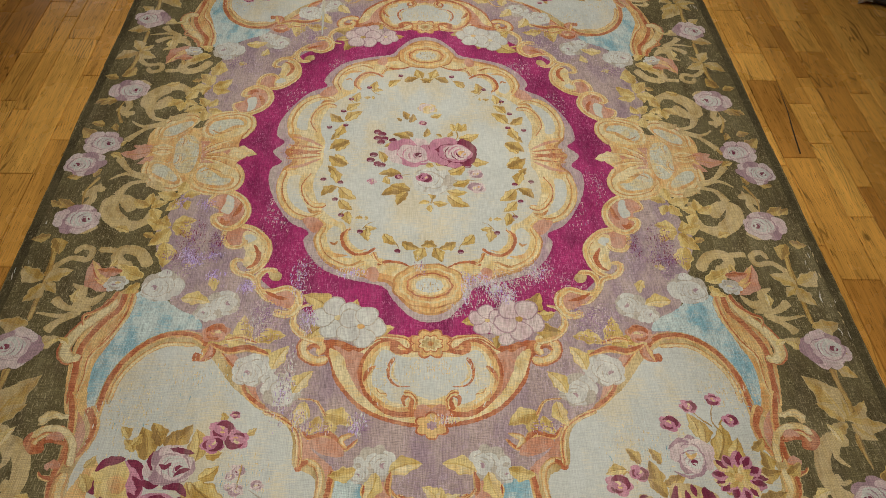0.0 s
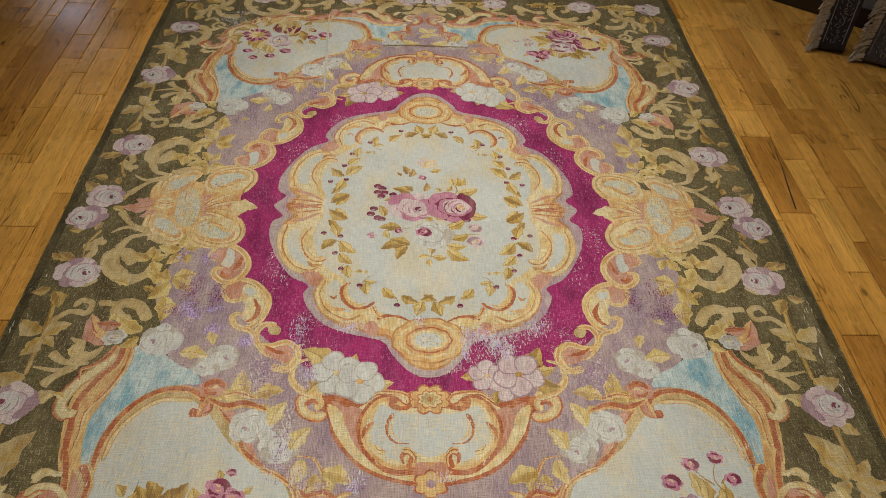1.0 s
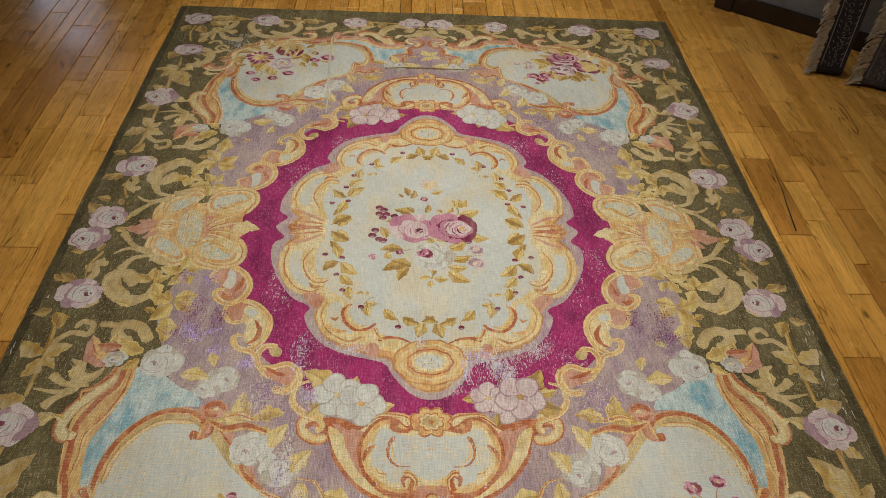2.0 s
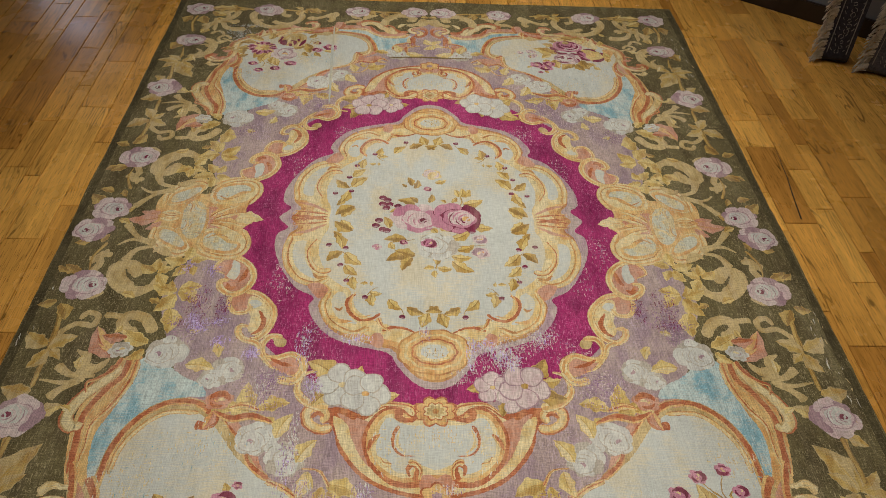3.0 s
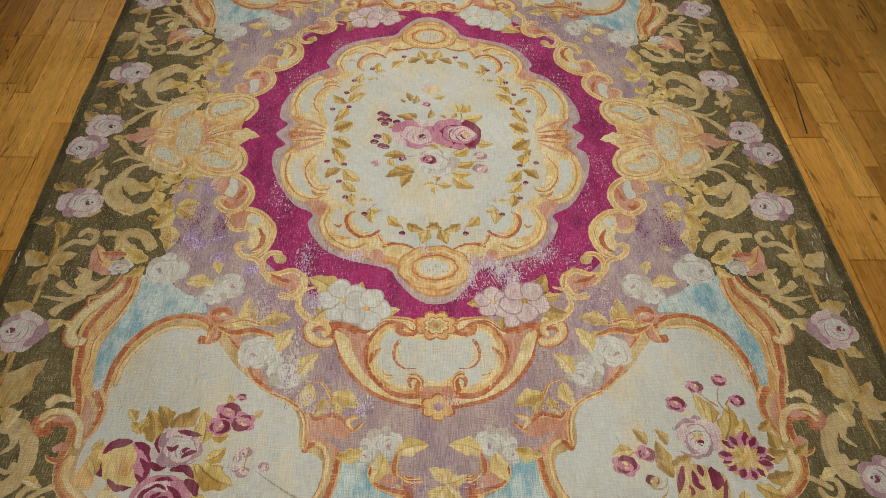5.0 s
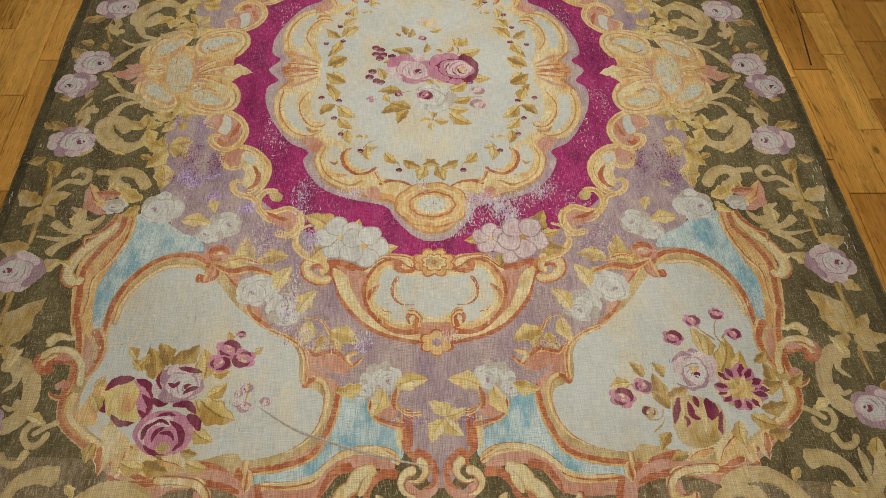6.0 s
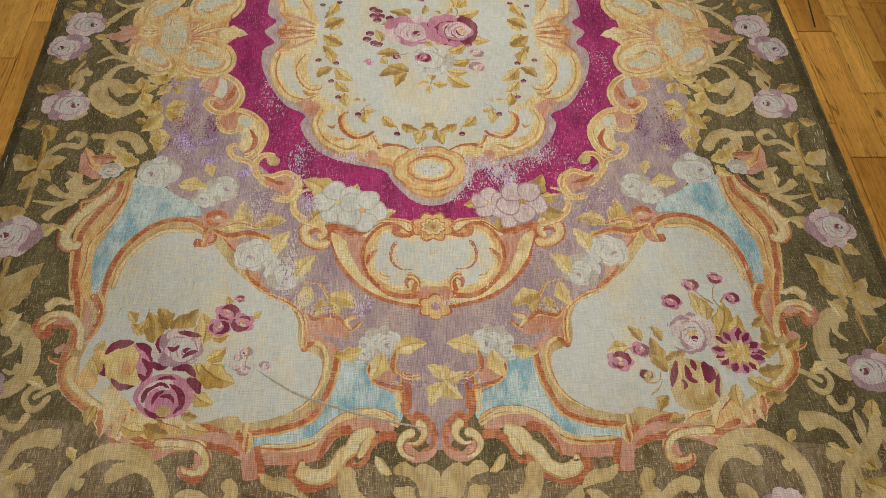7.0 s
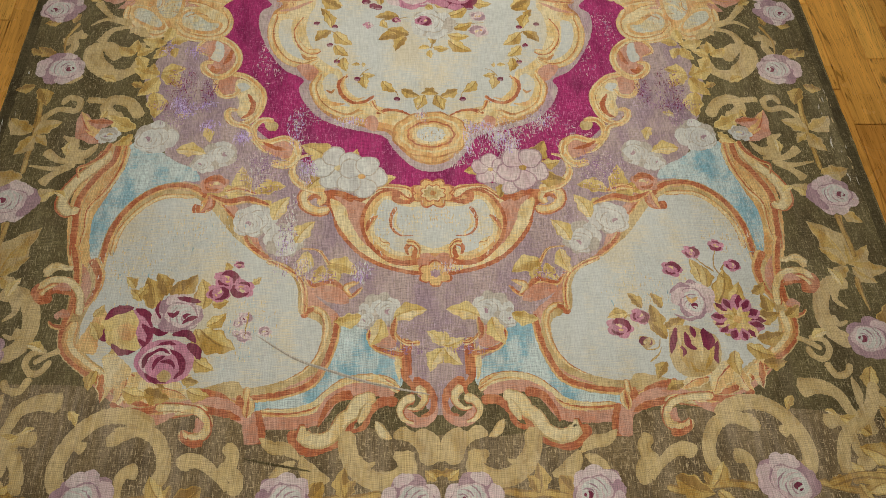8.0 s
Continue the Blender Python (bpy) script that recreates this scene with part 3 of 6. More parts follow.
def rug_body():
    """The woven sheet with a slightly uneven outline."""
    line = []
    for a, b, n in (((-LEFT, -NEAR), (RIGHT, -NEAR), 90), ((RIGHT, -NEAR), (RIGHT, FAR), 120), ((RIGHT, FAR), (-LEFT, FAR), 90), ((-LEFT, FAR), (-LEFT, -NEAR), 120)):
        for k in range(n):
            s = k / n
            line.append((a[0] + (b[0] - a[0]) * s, a[1] + (b[1] - a[1]) * s))
    verts, n = [], len(line)
    for z, inset in ((0.0005, 0.0), (RUG_T * 0.7, 0.0), (RUG_T, 0.003)):
        for x, y in line:
            q = 0.008 * noise.noise((x * 3, y * 3, 0)) + 0.002 * noise.noise((x * 30, y * 30, 2))
            verts.append((x + q - math.copysign(inset, x) * (abs(x) > 1.35), y + q - math.copysign(inset, y) * (abs(abs(y) - (NEAR if y < 0 else FAR)) < 0.01), z))
    faces = [tuple(range(2 * n, 3 * n))]
    for k in (0, 1):
        faces += [(k * n + i, k * n + (i + 1) % n, (k + 1) * n + (i + 1) % n, (k + 1) * n + i) for i in range(n)]
    me = bpy.data.meshes.new("body")
    me.from_pydata(verts, [], faces)
    me.materials.append(YARN["olive"])
    ob = new("body", me)
    ob.parent = rug
    ob["label"] = "dark olive border ground with pale worn threads"


rug_body()
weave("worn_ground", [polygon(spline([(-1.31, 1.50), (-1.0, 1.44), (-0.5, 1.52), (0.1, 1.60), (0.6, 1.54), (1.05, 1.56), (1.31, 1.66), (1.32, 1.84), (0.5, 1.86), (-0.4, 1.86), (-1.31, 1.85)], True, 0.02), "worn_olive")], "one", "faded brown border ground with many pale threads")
for side in (-1, 1):
    far = 1.338 if side < 0 else 1.354
    line = spline([(side * far, 1.86), (side * far, 0.6), (side * far, -0.6), (side * far, -1.775)], step=0.03)
    weave("edge_band", [strip(line, 0.030, "edge", "full")], "one")


def full(quarter):
    """A whole outline round the rug's centre from its quarter, which runs from the long axis to the cross axis."""
    low = [(u, v) for u, v in quarter]
    up = [(u, -v) for u, v in reversed(low) if abs(v) > 1e-3]
    right = low + up
    return right + [(-u, v) for u, v in reversed(right) if abs(u) > 1e-3]



def mirrored(half):
    """A whole outline from the half on one side of the long axis."""
    return list(half) + [(-u, v) for u, v in reversed(half) if abs(u) > 1e-3]



# ground of the middle field
weave("field", [polygon(spline(full([(0, 1.543), (0.103, 1.432), (0.239, 1.354), (0.427, 1.221), (0.602, 1.04), (0.768, 0.798), (0.853, 0.631), (0.929, 0.426), (0.905, 0.324), (0.826, 0)]), True), "lilac")], "one")

# magenta ring and grey band
weave("ring", [polygon(spline(full([(0, 0.852), (0.137, 0.831), (0.317, 0.789), (0.416, 0.725), (0.499, 0.662), (0.575, 0.575), (0.591, 0.464), (0.649, 0.364), (0.658, 0.261), (0.735, 0.194), (0.828, 0.111), (0.851, 0)]), True), "magenta")], "one")
weave("band", [polygon(spline(full([(0, 0.78), (0.061, 0.759), (0.118, 0.693), (0.152, 0.641), (0.253, 0.613), (0.341, 0.577), (0.403, 0.511), (0.429, 0.445), (0.417, 0.404), (0.483, 0.36), (0.542, 0.272), (0.58, 0.175), (0.583, 0.094), (0.549, 0.054), (0.587, 0)]), True), "grey")], "one")
weave("scalloped_border", [polygon(spline(full([(0, 0.753), (0.053, 0.737), (0.1, 0.687), (0.134, 0.63), (0.183, 0.614), (0.304, 0.573), (0.368, 0.516), (0.396, 0.44), (0.387, 0.388), (0.45, 0.334), (0.503, 0.283), (0.542, 0.191), (0.542, 0.101), (0.51, 0.051), (0.542, 0)]), True), "ochre")], "one")
weave("scalloped_border", [polygon(spline(full([(0, 0.744), (0.049, 0.729), (0.091, 0.68), (0.127, 0.619), (0.184, 0.602), (0.301, 0.561), (0.359, 0.506), (0.387, 0.435), (0.375, 0.383), (0.439, 0.326), (0.491, 0.278), (0.529, 0.191), (0.529, 0.101), (0.493, 0.052), (0.516, 0)]), True), "gold")], "one")
weave("scalloped_border", [polygon(spline(full([(0, 0.71), (0.036, 0.696), (0.07, 0.656), (0.106, 0.603), (0.186, 0.578), (0.292, 0.541), (0.341, 0.497), (0.361, 0.436), (0.354, 0.373), (0.416, 0.312), (0.463, 0.267), (0.499, 0.192), (0.498, 0.108), (0.461, 0.059), (0.482, 0)]), True), "straw")], "one")
weave("centre_oval", [polygon(spline(full([(0, 0.559), (0.059, 0.551), (0.155, 0.523), (0.215, 0.498), (0.267, 0.452), (0.282, 0.398), (0.316, 0.357), (0.368, 0.308), (0.399, 0.251), (0.42, 0.178), (0.412, 0.103), (0.395, 0.06), (0.396, 0)]), True), "cream")], "one")
worn(0.365, 0.541, 0.06, 0.06, 70, ("violet", "grey"), "m4", 3, 0.4)
worn(0.526, 0.305, 0.05, 0.08, 40, ("violet", "rose"), "m4", 4, 0.4)
worn(0.12, 0.649, 0.05, 0.1, 120, ("grey", "rose", "violet", "white"), "one", 20, 0.15)
worn(0.213, 0.648, 0.06, 0.09, 130, ("grey", "rose", "violet", "white"), "one", 21, 0.15)
worn(0.272, 0.613, 0.06, 0.05, 90, ("grey", "rose", "violet", "white"), "one", 22, 0.15)
worn(0.076, 0.705, 0.03, 0.06, 50, ("grey", "rose", "violet", "white"), "one", 23, 0.15)
worn(0.341, 0.577, 0.05, 0.05, 60, ("grey", "rose", "violet", "white"), "one", 24, 0.15)
worn(0.634, 0.16, 0.05, 0.12, 60, ("pink", "violet", "rose"), "one", 40, 0.3)
worn(-0.531, 0.348, 0.06, 0.1, 40, ("pink", "violet", "rose"), "one", 41, 0.3)
worn(0.419, -0.56, 0.08, 0.08, 40, ("pink", "violet", "rose"), "one", 42, 0.3)
worn(-0.379, 0.686, 0.1, 0.05, 50, ("pink", "violet", "rose"), "one", 43, 0.3)
worn(0.447, 0.635, 0.08, 0.06, 60, ("pink", "violet", "rose"), "one", 44, 0.3)

# shell scrolls of the medallion
panel("straw", [(-0.539, 0.118), (-0.542, 0.194), (-0.521, 0.276), (-0.472, 0.329), (-0.405, 0.337), (-0.384, 0.3), (-0.427, 0.284), (-0.45, 0.235), (-0.462, 0.18), (-0.459, 0.118), (-0.5, 0.101)], "m4", "shell_lobe")
panel("cream", [(-0.509, 0.138), (-0.512, 0.202), (-0.491, 0.262), (-0.455, 0.3), (-0.416, 0.316), (-0.437, 0.279), (-0.462, 0.23), (-0.472, 0.175), (-0.472, 0.129)], "m4", "shell_lobe")
scroll("golddeep", 24, [(-0.528, 0.101), (-0.541, 0.18), (-0.522, 0.262), (-0.475, 0.324), (-0.414, 0.342), (-0.375, 0.316)], "even", "m4", "scroll")
scroll("goldR", 22, [(-0.428, 0.118), (-0.455, 0.175), (-0.444, 0.235), (-0.408, 0.279), (-0.366, 0.274)], "knob", "m4", "scroll")
scroll("ochre1", 14, [(-0.431, 0.289), (-0.41, 0.311), (-0.376, 0.305)], "leaf", "m4", "scroll")
panel("salmon", [(-0.442, 0.347), (-0.401, 0.337), (-0.368, 0.368), (-0.381, 0.409), (-0.41, 0.399)], "m4", "shell_lobe")
panel("straw", [(-0.378, 0.407), (-0.355, 0.368), (-0.308, 0.356), (-0.288, 0.382), (-0.296, 0.42), (-0.28, 0.475), (-0.246, 0.507), (-0.213, 0.49), (-0.204, 0.529), (-0.253, 0.559), (-0.309, 0.542), (-0.353, 0.506)], "m4", "shell_lobe")
panel("cream", [(-0.353, 0.414), (-0.33, 0.379), (-0.304, 0.394), (-0.306, 0.44), (-0.284, 0.489), (-0.26, 0.519), (-0.309, 0.509), (-0.34, 0.469)], "m4", "shell_lobe")
scroll("golddeep", 20, [(-0.36, 0.379), (-0.38, 0.434), (-0.361, 0.499), (-0.319, 0.54), (-0.266, 0.559), (-0.217, 0.538)], "even", "m4", "scroll")
scroll("plainrust", 12, [(-0.272, 0.389), (-0.299, 0.42), (-0.288, 0.47), (-0.25, 0.504), (-0.209, 0.497), (-0.183, 0.475)], "even", "m4", "scroll")
scroll("gold1", 11, [(-0.271, 0.379), (-0.288, 0.42), (-0.277, 0.465), (-0.246, 0.49), (-0.209, 0.48)], "leaf", "m4", "scroll")
scroll("ochre1", 10, [(-0.341, 0.449), (-0.322, 0.46), (-0.312, 0.445)], "leaf", "m4", "scroll")
scroll("gold1", 16, [(-0.355, 0.484), (-0.316, 0.509), (-0.275, 0.509)], "leaf", "m4", "scroll")
scroll("ochre1", 10, [(-0.281, 0.557), (-0.252, 0.548), (-0.227, 0.529)], "leaf", "m4", "scroll")
panel("salmon", [(-0.207, 0.567), (-0.182, 0.558), (-0.167, 0.586), (-0.174, 0.619), (-0.195, 0.618), (-0.21, 0.595)], "m4", "shell_lobe")
scroll("straw", 22, [(-0.174, 0.567), (-0.134, 0.558), (-0.088, 0.568), (-0.049, 0.583)], "leaf", "m4", "scroll")
scroll("plainrust", 14, [(-0.174, 0.548), (-0.134, 0.534), (-0.086, 0.544), (-0.045, 0.573)], "tail", "m4", "scroll")
scroll("gold", 20, [(-0.19, 0.495), (-0.175, 0.529), (-0.145, 0.553)], "tail", "m4", "scroll")
scroll("plainrust", 12, [(-0.038, 0.568), (0.003, 0.55), (0.051, 0.56)], "leaf", "m4", "scroll")
weave("oval_boss", [polygon(ring(0.0, 0.634, 0.122, 0.092, 0, 9, 0.07, 0.3), "ochre")], "ends")
weave("oval_boss", [polygon(ring(0.0, 0.634, 0.115, 0.086, 0, 9, 0.07, 0.3), "gold")], "ends")
weave("oval_boss", [polygon(ring(0.0, 0.634, 0.098, 0.072, 0, 9, 0.07, 0.3), "straw")], "ends")
weave("oval_boss", [polygon(ring(0.0, 0.634, 0.088, 0.064, 0, 9, 0.07, 0.3), "gold")], "ends")
weave("oval_boss", [polygon(ring(0.0, 0.634, 0.076, 0.053, 0, 9, 0.07, 0.3), "rust")], "ends")
weave("oval_boss", [polygon(ring(0.0, 0.634, 0.069, 0.047, 0, 9, 0.07, 0.3), "gold")], "ends")
weave("oval_boss", [polygon(ring(0.0, 0.634, 0.06, 0.04, 0, 9, 0.07, 0.3), "straw")], "ends")
weave("oval_boss", [polygon(ring(0.0, 0.634, 0.045, 0.029, 0, 9, 0.07, 0.3), "cream")], "ends")
worn(0.0, 0.634, 0.05, 0.03, 40, ("leaf", "white", "straw"), "ends", 15, 0.3)
scroll("plainrust", 16, [(0.405, 0.01), (0.474, -0.005), (0.537, -0.013)], "leaf")
scroll("rust", 14, [(0.404, 0.021), (0.469, 0.033), (0.53, 0.038)], "leaf")
scroll("salmon", 16, [(0.403, 0.033), (0.464, 0.071), (0.523, 0.087)], "leaf")
scroll("straw", 16, [(0.40, 0.045), (0.44, 0.075), (0.46, 0.11)], "leaf")
worn(0.50, 0.0, 0.05, 0.07, 60, ("rust", "rust", "gold"), "m2", 16, 0.3)

# leaf garland with berries round the centre
sprig([(-0.335, 0.18, -0.378, 0.222), (-0.323, 0.186, -0.271, 0.236), (-0.32, 0.249, -0.279, 0.29), (-0.287, 0.306, -0.277, 0.358), (-0.231, 0.338, -0.255, 0.338), (-0.223, 0.379, -0.188, 0.385), (-0.22, 0.348, -0.222, 0.33), (-0.215, 0.385, -0.21, 0.435), (-0.157, 0.41, -0.119, 0.451), (-0.093, 0.446, -0.044, 0.471), (-0.017, 0.472, -0.037, 0.525), (0.021, 0.472, 0.042, 0.521), (-0.016, 0.442, 0.021, 0.462), (-0.35, 0.118, -0.37, 0.08)], 0.55, "m4", ('leafdark', 'leaf', 'leaflight'))
sprig([(0.351, -0.01, 0.307, -0.051), (0.303, 0.07, 0.363, 0.027), (0.356, 0.094, 0.338, 0.154)], 0.55, "m4", ('leafdark', 'leaf', 'leaflight'))
dots("wine", 0.011, [(-0.385, 0.146), (-0.322, 0.161), (-0.336, 0.247), (-0.309, 0.324), (-0.239, 0.402), (-0.108, 0.488)])
scroll("stem", 4, [(-0.335, 0.18), (-0.314, 0.203), (-0.301, 0.241)], "tail", "m4", "stem")
scroll("stem", 4, [(-0.23, 0.39), (-0.212, 0.364), (-0.189, 0.354)], "tail", "m4", "stem")
scroll("stem", 4, [(-0.134, 0.446), (-0.111, 0.456), (-0.104, 0.481)], "tail", "m4", "stem")
scroll("stem", 4, [(-0.309, 0.324), (-0.306, 0.311), (-0.298, 0.3)], "tail", "m4", "stem")

# open shields at both ends of the ring
weave("shield_ground", [polygon(spline(mirrored([(0, 0.833), (0.076, 0.834), (0.146, 0.824), (0.196, 0.856), (0.239, 0.866), (0.31, 0.848), (0.333, 0.878), (0.304, 0.922), (0.285, 0.987), (0.235, 1.054), (0.188, 1.094), (0.12, 1.123), (0.047, 1.138), (0, 1.143)]), True), "rust")], "ends")
weave("shield_wing", [polygon(spline(mirrored([(0, 0.854), (0.145, 0.843), (0.195, 0.876), (0.24, 0.897), (0.305, 0.881), (0.295, 0.934), (0.271, 0.987), (0.224, 1.048), (0.177, 1.085), (0.113, 1.112), (0.047, 1.125), (0, 1.128)]), True), "straw")], "ends")
panel("salmon", [(0.193, 0.907), (0.238, 0.881), (0.296, 0.867), (0.27, 0.901), (0.242, 0.967), (0.209, 1.025), (0.161, 1.068), (0.131, 1.081), (0.184, 1.025), (0.209, 0.967)], "m4", "shield_wing")
weave("shield_rim", [polygon(spline(mirrored([(0, 0.864), (0.066, 0.875), (0.107, 0.847), (0.155, 0.847), (0.197, 0.889), (0.218, 0.957), (0.201, 1.025), (0.161, 1.075), (0.11, 1.104), (0.048, 1.104), (0, 1.092)]), True), "rust")], "ends")
weave("shield_rim", [polygon(spline(mirrored([(0, 0.875), (0.066, 0.883), (0.11, 0.855), (0.153, 0.857), (0.19, 0.897), (0.206, 0.957), (0.191, 1.019), (0.152, 1.064), (0.104, 1.088), (0.049, 1.085), (0, 1.079)]), True), "gold")], "ends")
weave("shield_rim", [polygon(spline(mirrored([(0, 0.885), (0.067, 0.891), (0.113, 0.869), (0.149, 0.872), (0.179, 0.909), (0.192, 0.961), (0.18, 1.015), (0.146, 1.053), (0.102, 1.075), (0.05, 1.07), (0, 1.066)]), True), "straw")], "ends")
weave("shield", [polygon(spline(mirrored([(0, 0.899), (0.056, 0.907), (0.101, 0.9), (0.14, 0.88), (0.162, 0.904), (0.17, 0.933), (0.175, 0.972), (0.169, 1.007), (0.138, 1.022), (0.126, 1.049), (0.086, 1.063), (0.051, 1.036), (0, 1.051)]), True), "cream")], "ends")
scroll("plainrust", 12, [(0.111, 0.908), (0.127, 0.944), (0.124, 0.979), (0.102, 1.004), (0.062, 1.008)], "tail", "m4", "scroll")
scroll("straw", 9, [(0.105, 0.92), (0.115, 0.952), (0.108, 0.981), (0.086, 0.998)], "leaf", "m4", "scroll")
scroll("rust", 20, [(0.167, 0.937), (0.189, 0.961), (0.197, 0.992)], "leaf", "m4", "scroll")
scroll("golddeep", 16, [(0.13, 1.037), (0.154, 1.03), (0.162, 1.011)], "tail", "m4", "scroll")
panel("salmon", [(-0.006, 1.088), (0.025, 1.064), (0.049, 1.079), (0.045, 1.111), (0.015, 1.121), (-0.007, 1.121)], "m4", "panel")
scroll("plainrust", 26, [(0.059, 1.085), (0.05, 1.051), (0.064, 1.033), (0.083, 1.048), (0.076, 1.071)], "tail", "m4", "scroll")
scroll("gold", 18, [(0.049, 1.081), (0.045, 1.051), (0.061, 1.029), (0.081, 1.029)], "knob", "m4", "scroll")
scroll("plainrust", 24, [(0.058, 0.865), (0.067, 0.887), (0.098, 0.888), (0.116, 0.871), (0.103, 0.855)], "knob", "m4", "scroll")
scroll("gold", 22, [(0.057, 0.879), (0.069, 0.846), (0.108, 0.834), (0.16, 0.835), (0.199, 0.868)], "tail", "m4", "scroll")
scroll("plainrust", 26, [(0.238, 0.881), (0.283, 0.857), (0.327, 0.853), (0.37, 0.853)], "tail", "m4", "scroll")
scroll("straw", 30, [(0.266, 0.948), (0.275, 0.908), (0.307, 0.877)], "tail", "m4", "scroll")
scroll("goldR", 34, [(0.309, 0.914), (0.342, 0.922), (0.379, 0.903), (0.391, 0.868), (0.375, 0.845), (0.342, 0.853), (0.329, 0.878), (0.341, 0.898)], "even", "m4", "scroll")
scroll("plainrust", 16, [(0.376, 0.882), (0.355, 0.865), (0.336, 0.878)], "leaf", "m4", "scroll")
weave("rosette", [polygon(ring(0.0, 0.858, 0.062, 0.050, 0, 8, 0.28), "rust")], "ends")
weave("rosette", [polygon(ring(0.0, 0.858, 0.055, 0.044, 0, 8, 0.28), "gold")], "ends")
weave("rosette", [polygon(ring(0.0, 0.858, 0.037, 0.030, 0, 8, 0.28), "rust")], "ends")
weave("rosette", [polygon(ring(0.0, 0.858, 0.033, 0.026, 0, 8, 0.28), "straw")], "ends")
weave("rosette", [polygon(ring(0.0, 0.858, 0.024, 0.019, 0, 8, 0.28), "tan")], "ends")
weave("rosette", [polygon(ring(0.0, 0.858, 0.01, 0.008, 0, 8, 0.28), "ochre")], "ends")
weave("rosette", [polygon(ring(0.0, 1.132, 0.046, 0.039, 0, 6, 0.3), "rust")], "ends")
weave("rosette", [polygon(ring(0.0, 1.132, 0.04, 0.034, 0, 6, 0.3), "gold")], "ends")
weave("rosette", [polygon(ring(0.0, 1.132, 0.014, 0.012, 0, 6, 0.3), "mauve")], "ends")
worn(0.137, 0.977, 0.06, 0.1, 60, ("straw", "straw", "white"), "m4", 140, 0.1)
worn(0.038, 0.937, 0.05, 0.06, 40, ("straw", "straw", "white"), "m4", 142, 0.1)

# chain of gold scrolls outside the ring
scroll("chain", 36, [(0.327, 0.847), (0.39, 0.829), (0.427, 0.785), (0.416, 0.73), (0.377, 0.713)], "tail")
scroll("chain", 30, [(0.494, 0.742), (0.449, 0.752), (0.421, 0.72), (0.422, 0.675), (0.462, 0.648)])
lobe([(0.435, 0.675), (0.464, 0.659), (0.483, 0.682), (0.471, 0.722), (0.445, 0.731), (0.429, 0.709)], ("gold", "salmon", "salmon", "tan"))
panel("salmon", [(0.439, 0.678), (0.469, 0.655), (0.515, 0.663), (0.551, 0.633), (0.562, 0.609), (0.523, 0.69), (0.488, 0.717), (0.442, 0.725)], "m4", "panel")
panel("tan", [(0.483, 0.594), (0.507, 0.576), (0.527, 0.59), (0.514, 0.616), (0.49, 0.618)], "m4", "knob")
scroll("chain", 24, [(0.499, 0.578), (0.54, 0.578), (0.561, 0.616), (0.547, 0.658), (0.505, 0.662), (0.459, 0.648), (0.423, 0.675), (0.414, 0.716)], "even", "m4", "scroll")
scroll("plainrust", 14, [(0.45, 0.694), (0.487, 0.685), (0.528, 0.663)], "leaf", "m4", "scroll")
panel("salmon", [(0.637, 0.374), (0.684, 0.384), (0.697, 0.436), (0.671, 0.471), (0.631, 0.466), (0.608, 0.438)], "m4", "panel")
panel("straw", [(0.556, 0.45), (0.591, 0.412), (0.631, 0.405), (0.634, 0.451), (0.616, 0.501), (0.617, 0.55), (0.585, 0.574), (0.552, 0.537)], "m4", "panel")
panel("cream", [(0.603, 0.42), (0.63, 0.425), (0.613, 0.456), (0.588, 0.44)], "m4", "panel")
scroll("plainrust", 18, [(0.592, 0.466), (0.57, 0.511), (0.579, 0.55), (0.606, 0.569)], "leaf", "m4", "scroll")
scroll("chain", 24, [(0.658, 0.379), (0.604, 0.394), (0.558, 0.438), (0.54, 0.481), (0.547, 0.537), (0.574, 0.579), (0.613, 0.593), (0.644, 0.567), (0.646, 0.536), (0.619, 0.535)], "even", "m4", "scroll")
scroll("chain", 18, [(0.649, 0.358), (0.689, 0.379), (0.7, 0.431), (0.676, 0.474), (0.637, 0.474), (0.619, 0.446)], "even", "m4", "scroll")
scroll("chain", 24, [(0.613, 0.593), (0.577, 0.607), (0.559, 0.649), (0.523, 0.695), (0.491, 0.712)], "tail", "m4", "scroll")
panel("salmon", [(0.655, 0.261), (0.712, 0.227), (0.77, 0.244), (0.775, 0.283), (0.738, 0.307), (0.747, 0.348), (0.714, 0.387), (0.665, 0.379), (0.639, 0.334)], "m4", "panel")
panel("cream", [(0.694, 0.25), (0.719, 0.233), (0.72, 0.272), (0.73, 0.31), (0.699, 0.326), (0.688, 0.294)], "m4", "panel")
scroll("plainrust", 18, [(0.664, 0.272), (0.669, 0.31), (0.685, 0.337)], "leaf", "m4", "scroll")
scroll("plainrust", 20, [(0.689, 0.358), (0.711, 0.369), (0.72, 0.342)], "leaf", "m4", "scroll")
scroll("chain", 26, [(0.886, 0.183), (0.795, 0.222), (0.713, 0.219), (0.655, 0.261), (0.635, 0.32), (0.656, 0.374), (0.698, 0.395), (0.739, 0.369), (0.747, 0.334), (0.718, 0.329)], "even", "m4", "scroll")
scroll("chain", 18, [(0.74, 0.211), (0.77, 0.244), (0.778, 0.278), (0.74, 0.299)], "tail", "m4", "scroll")

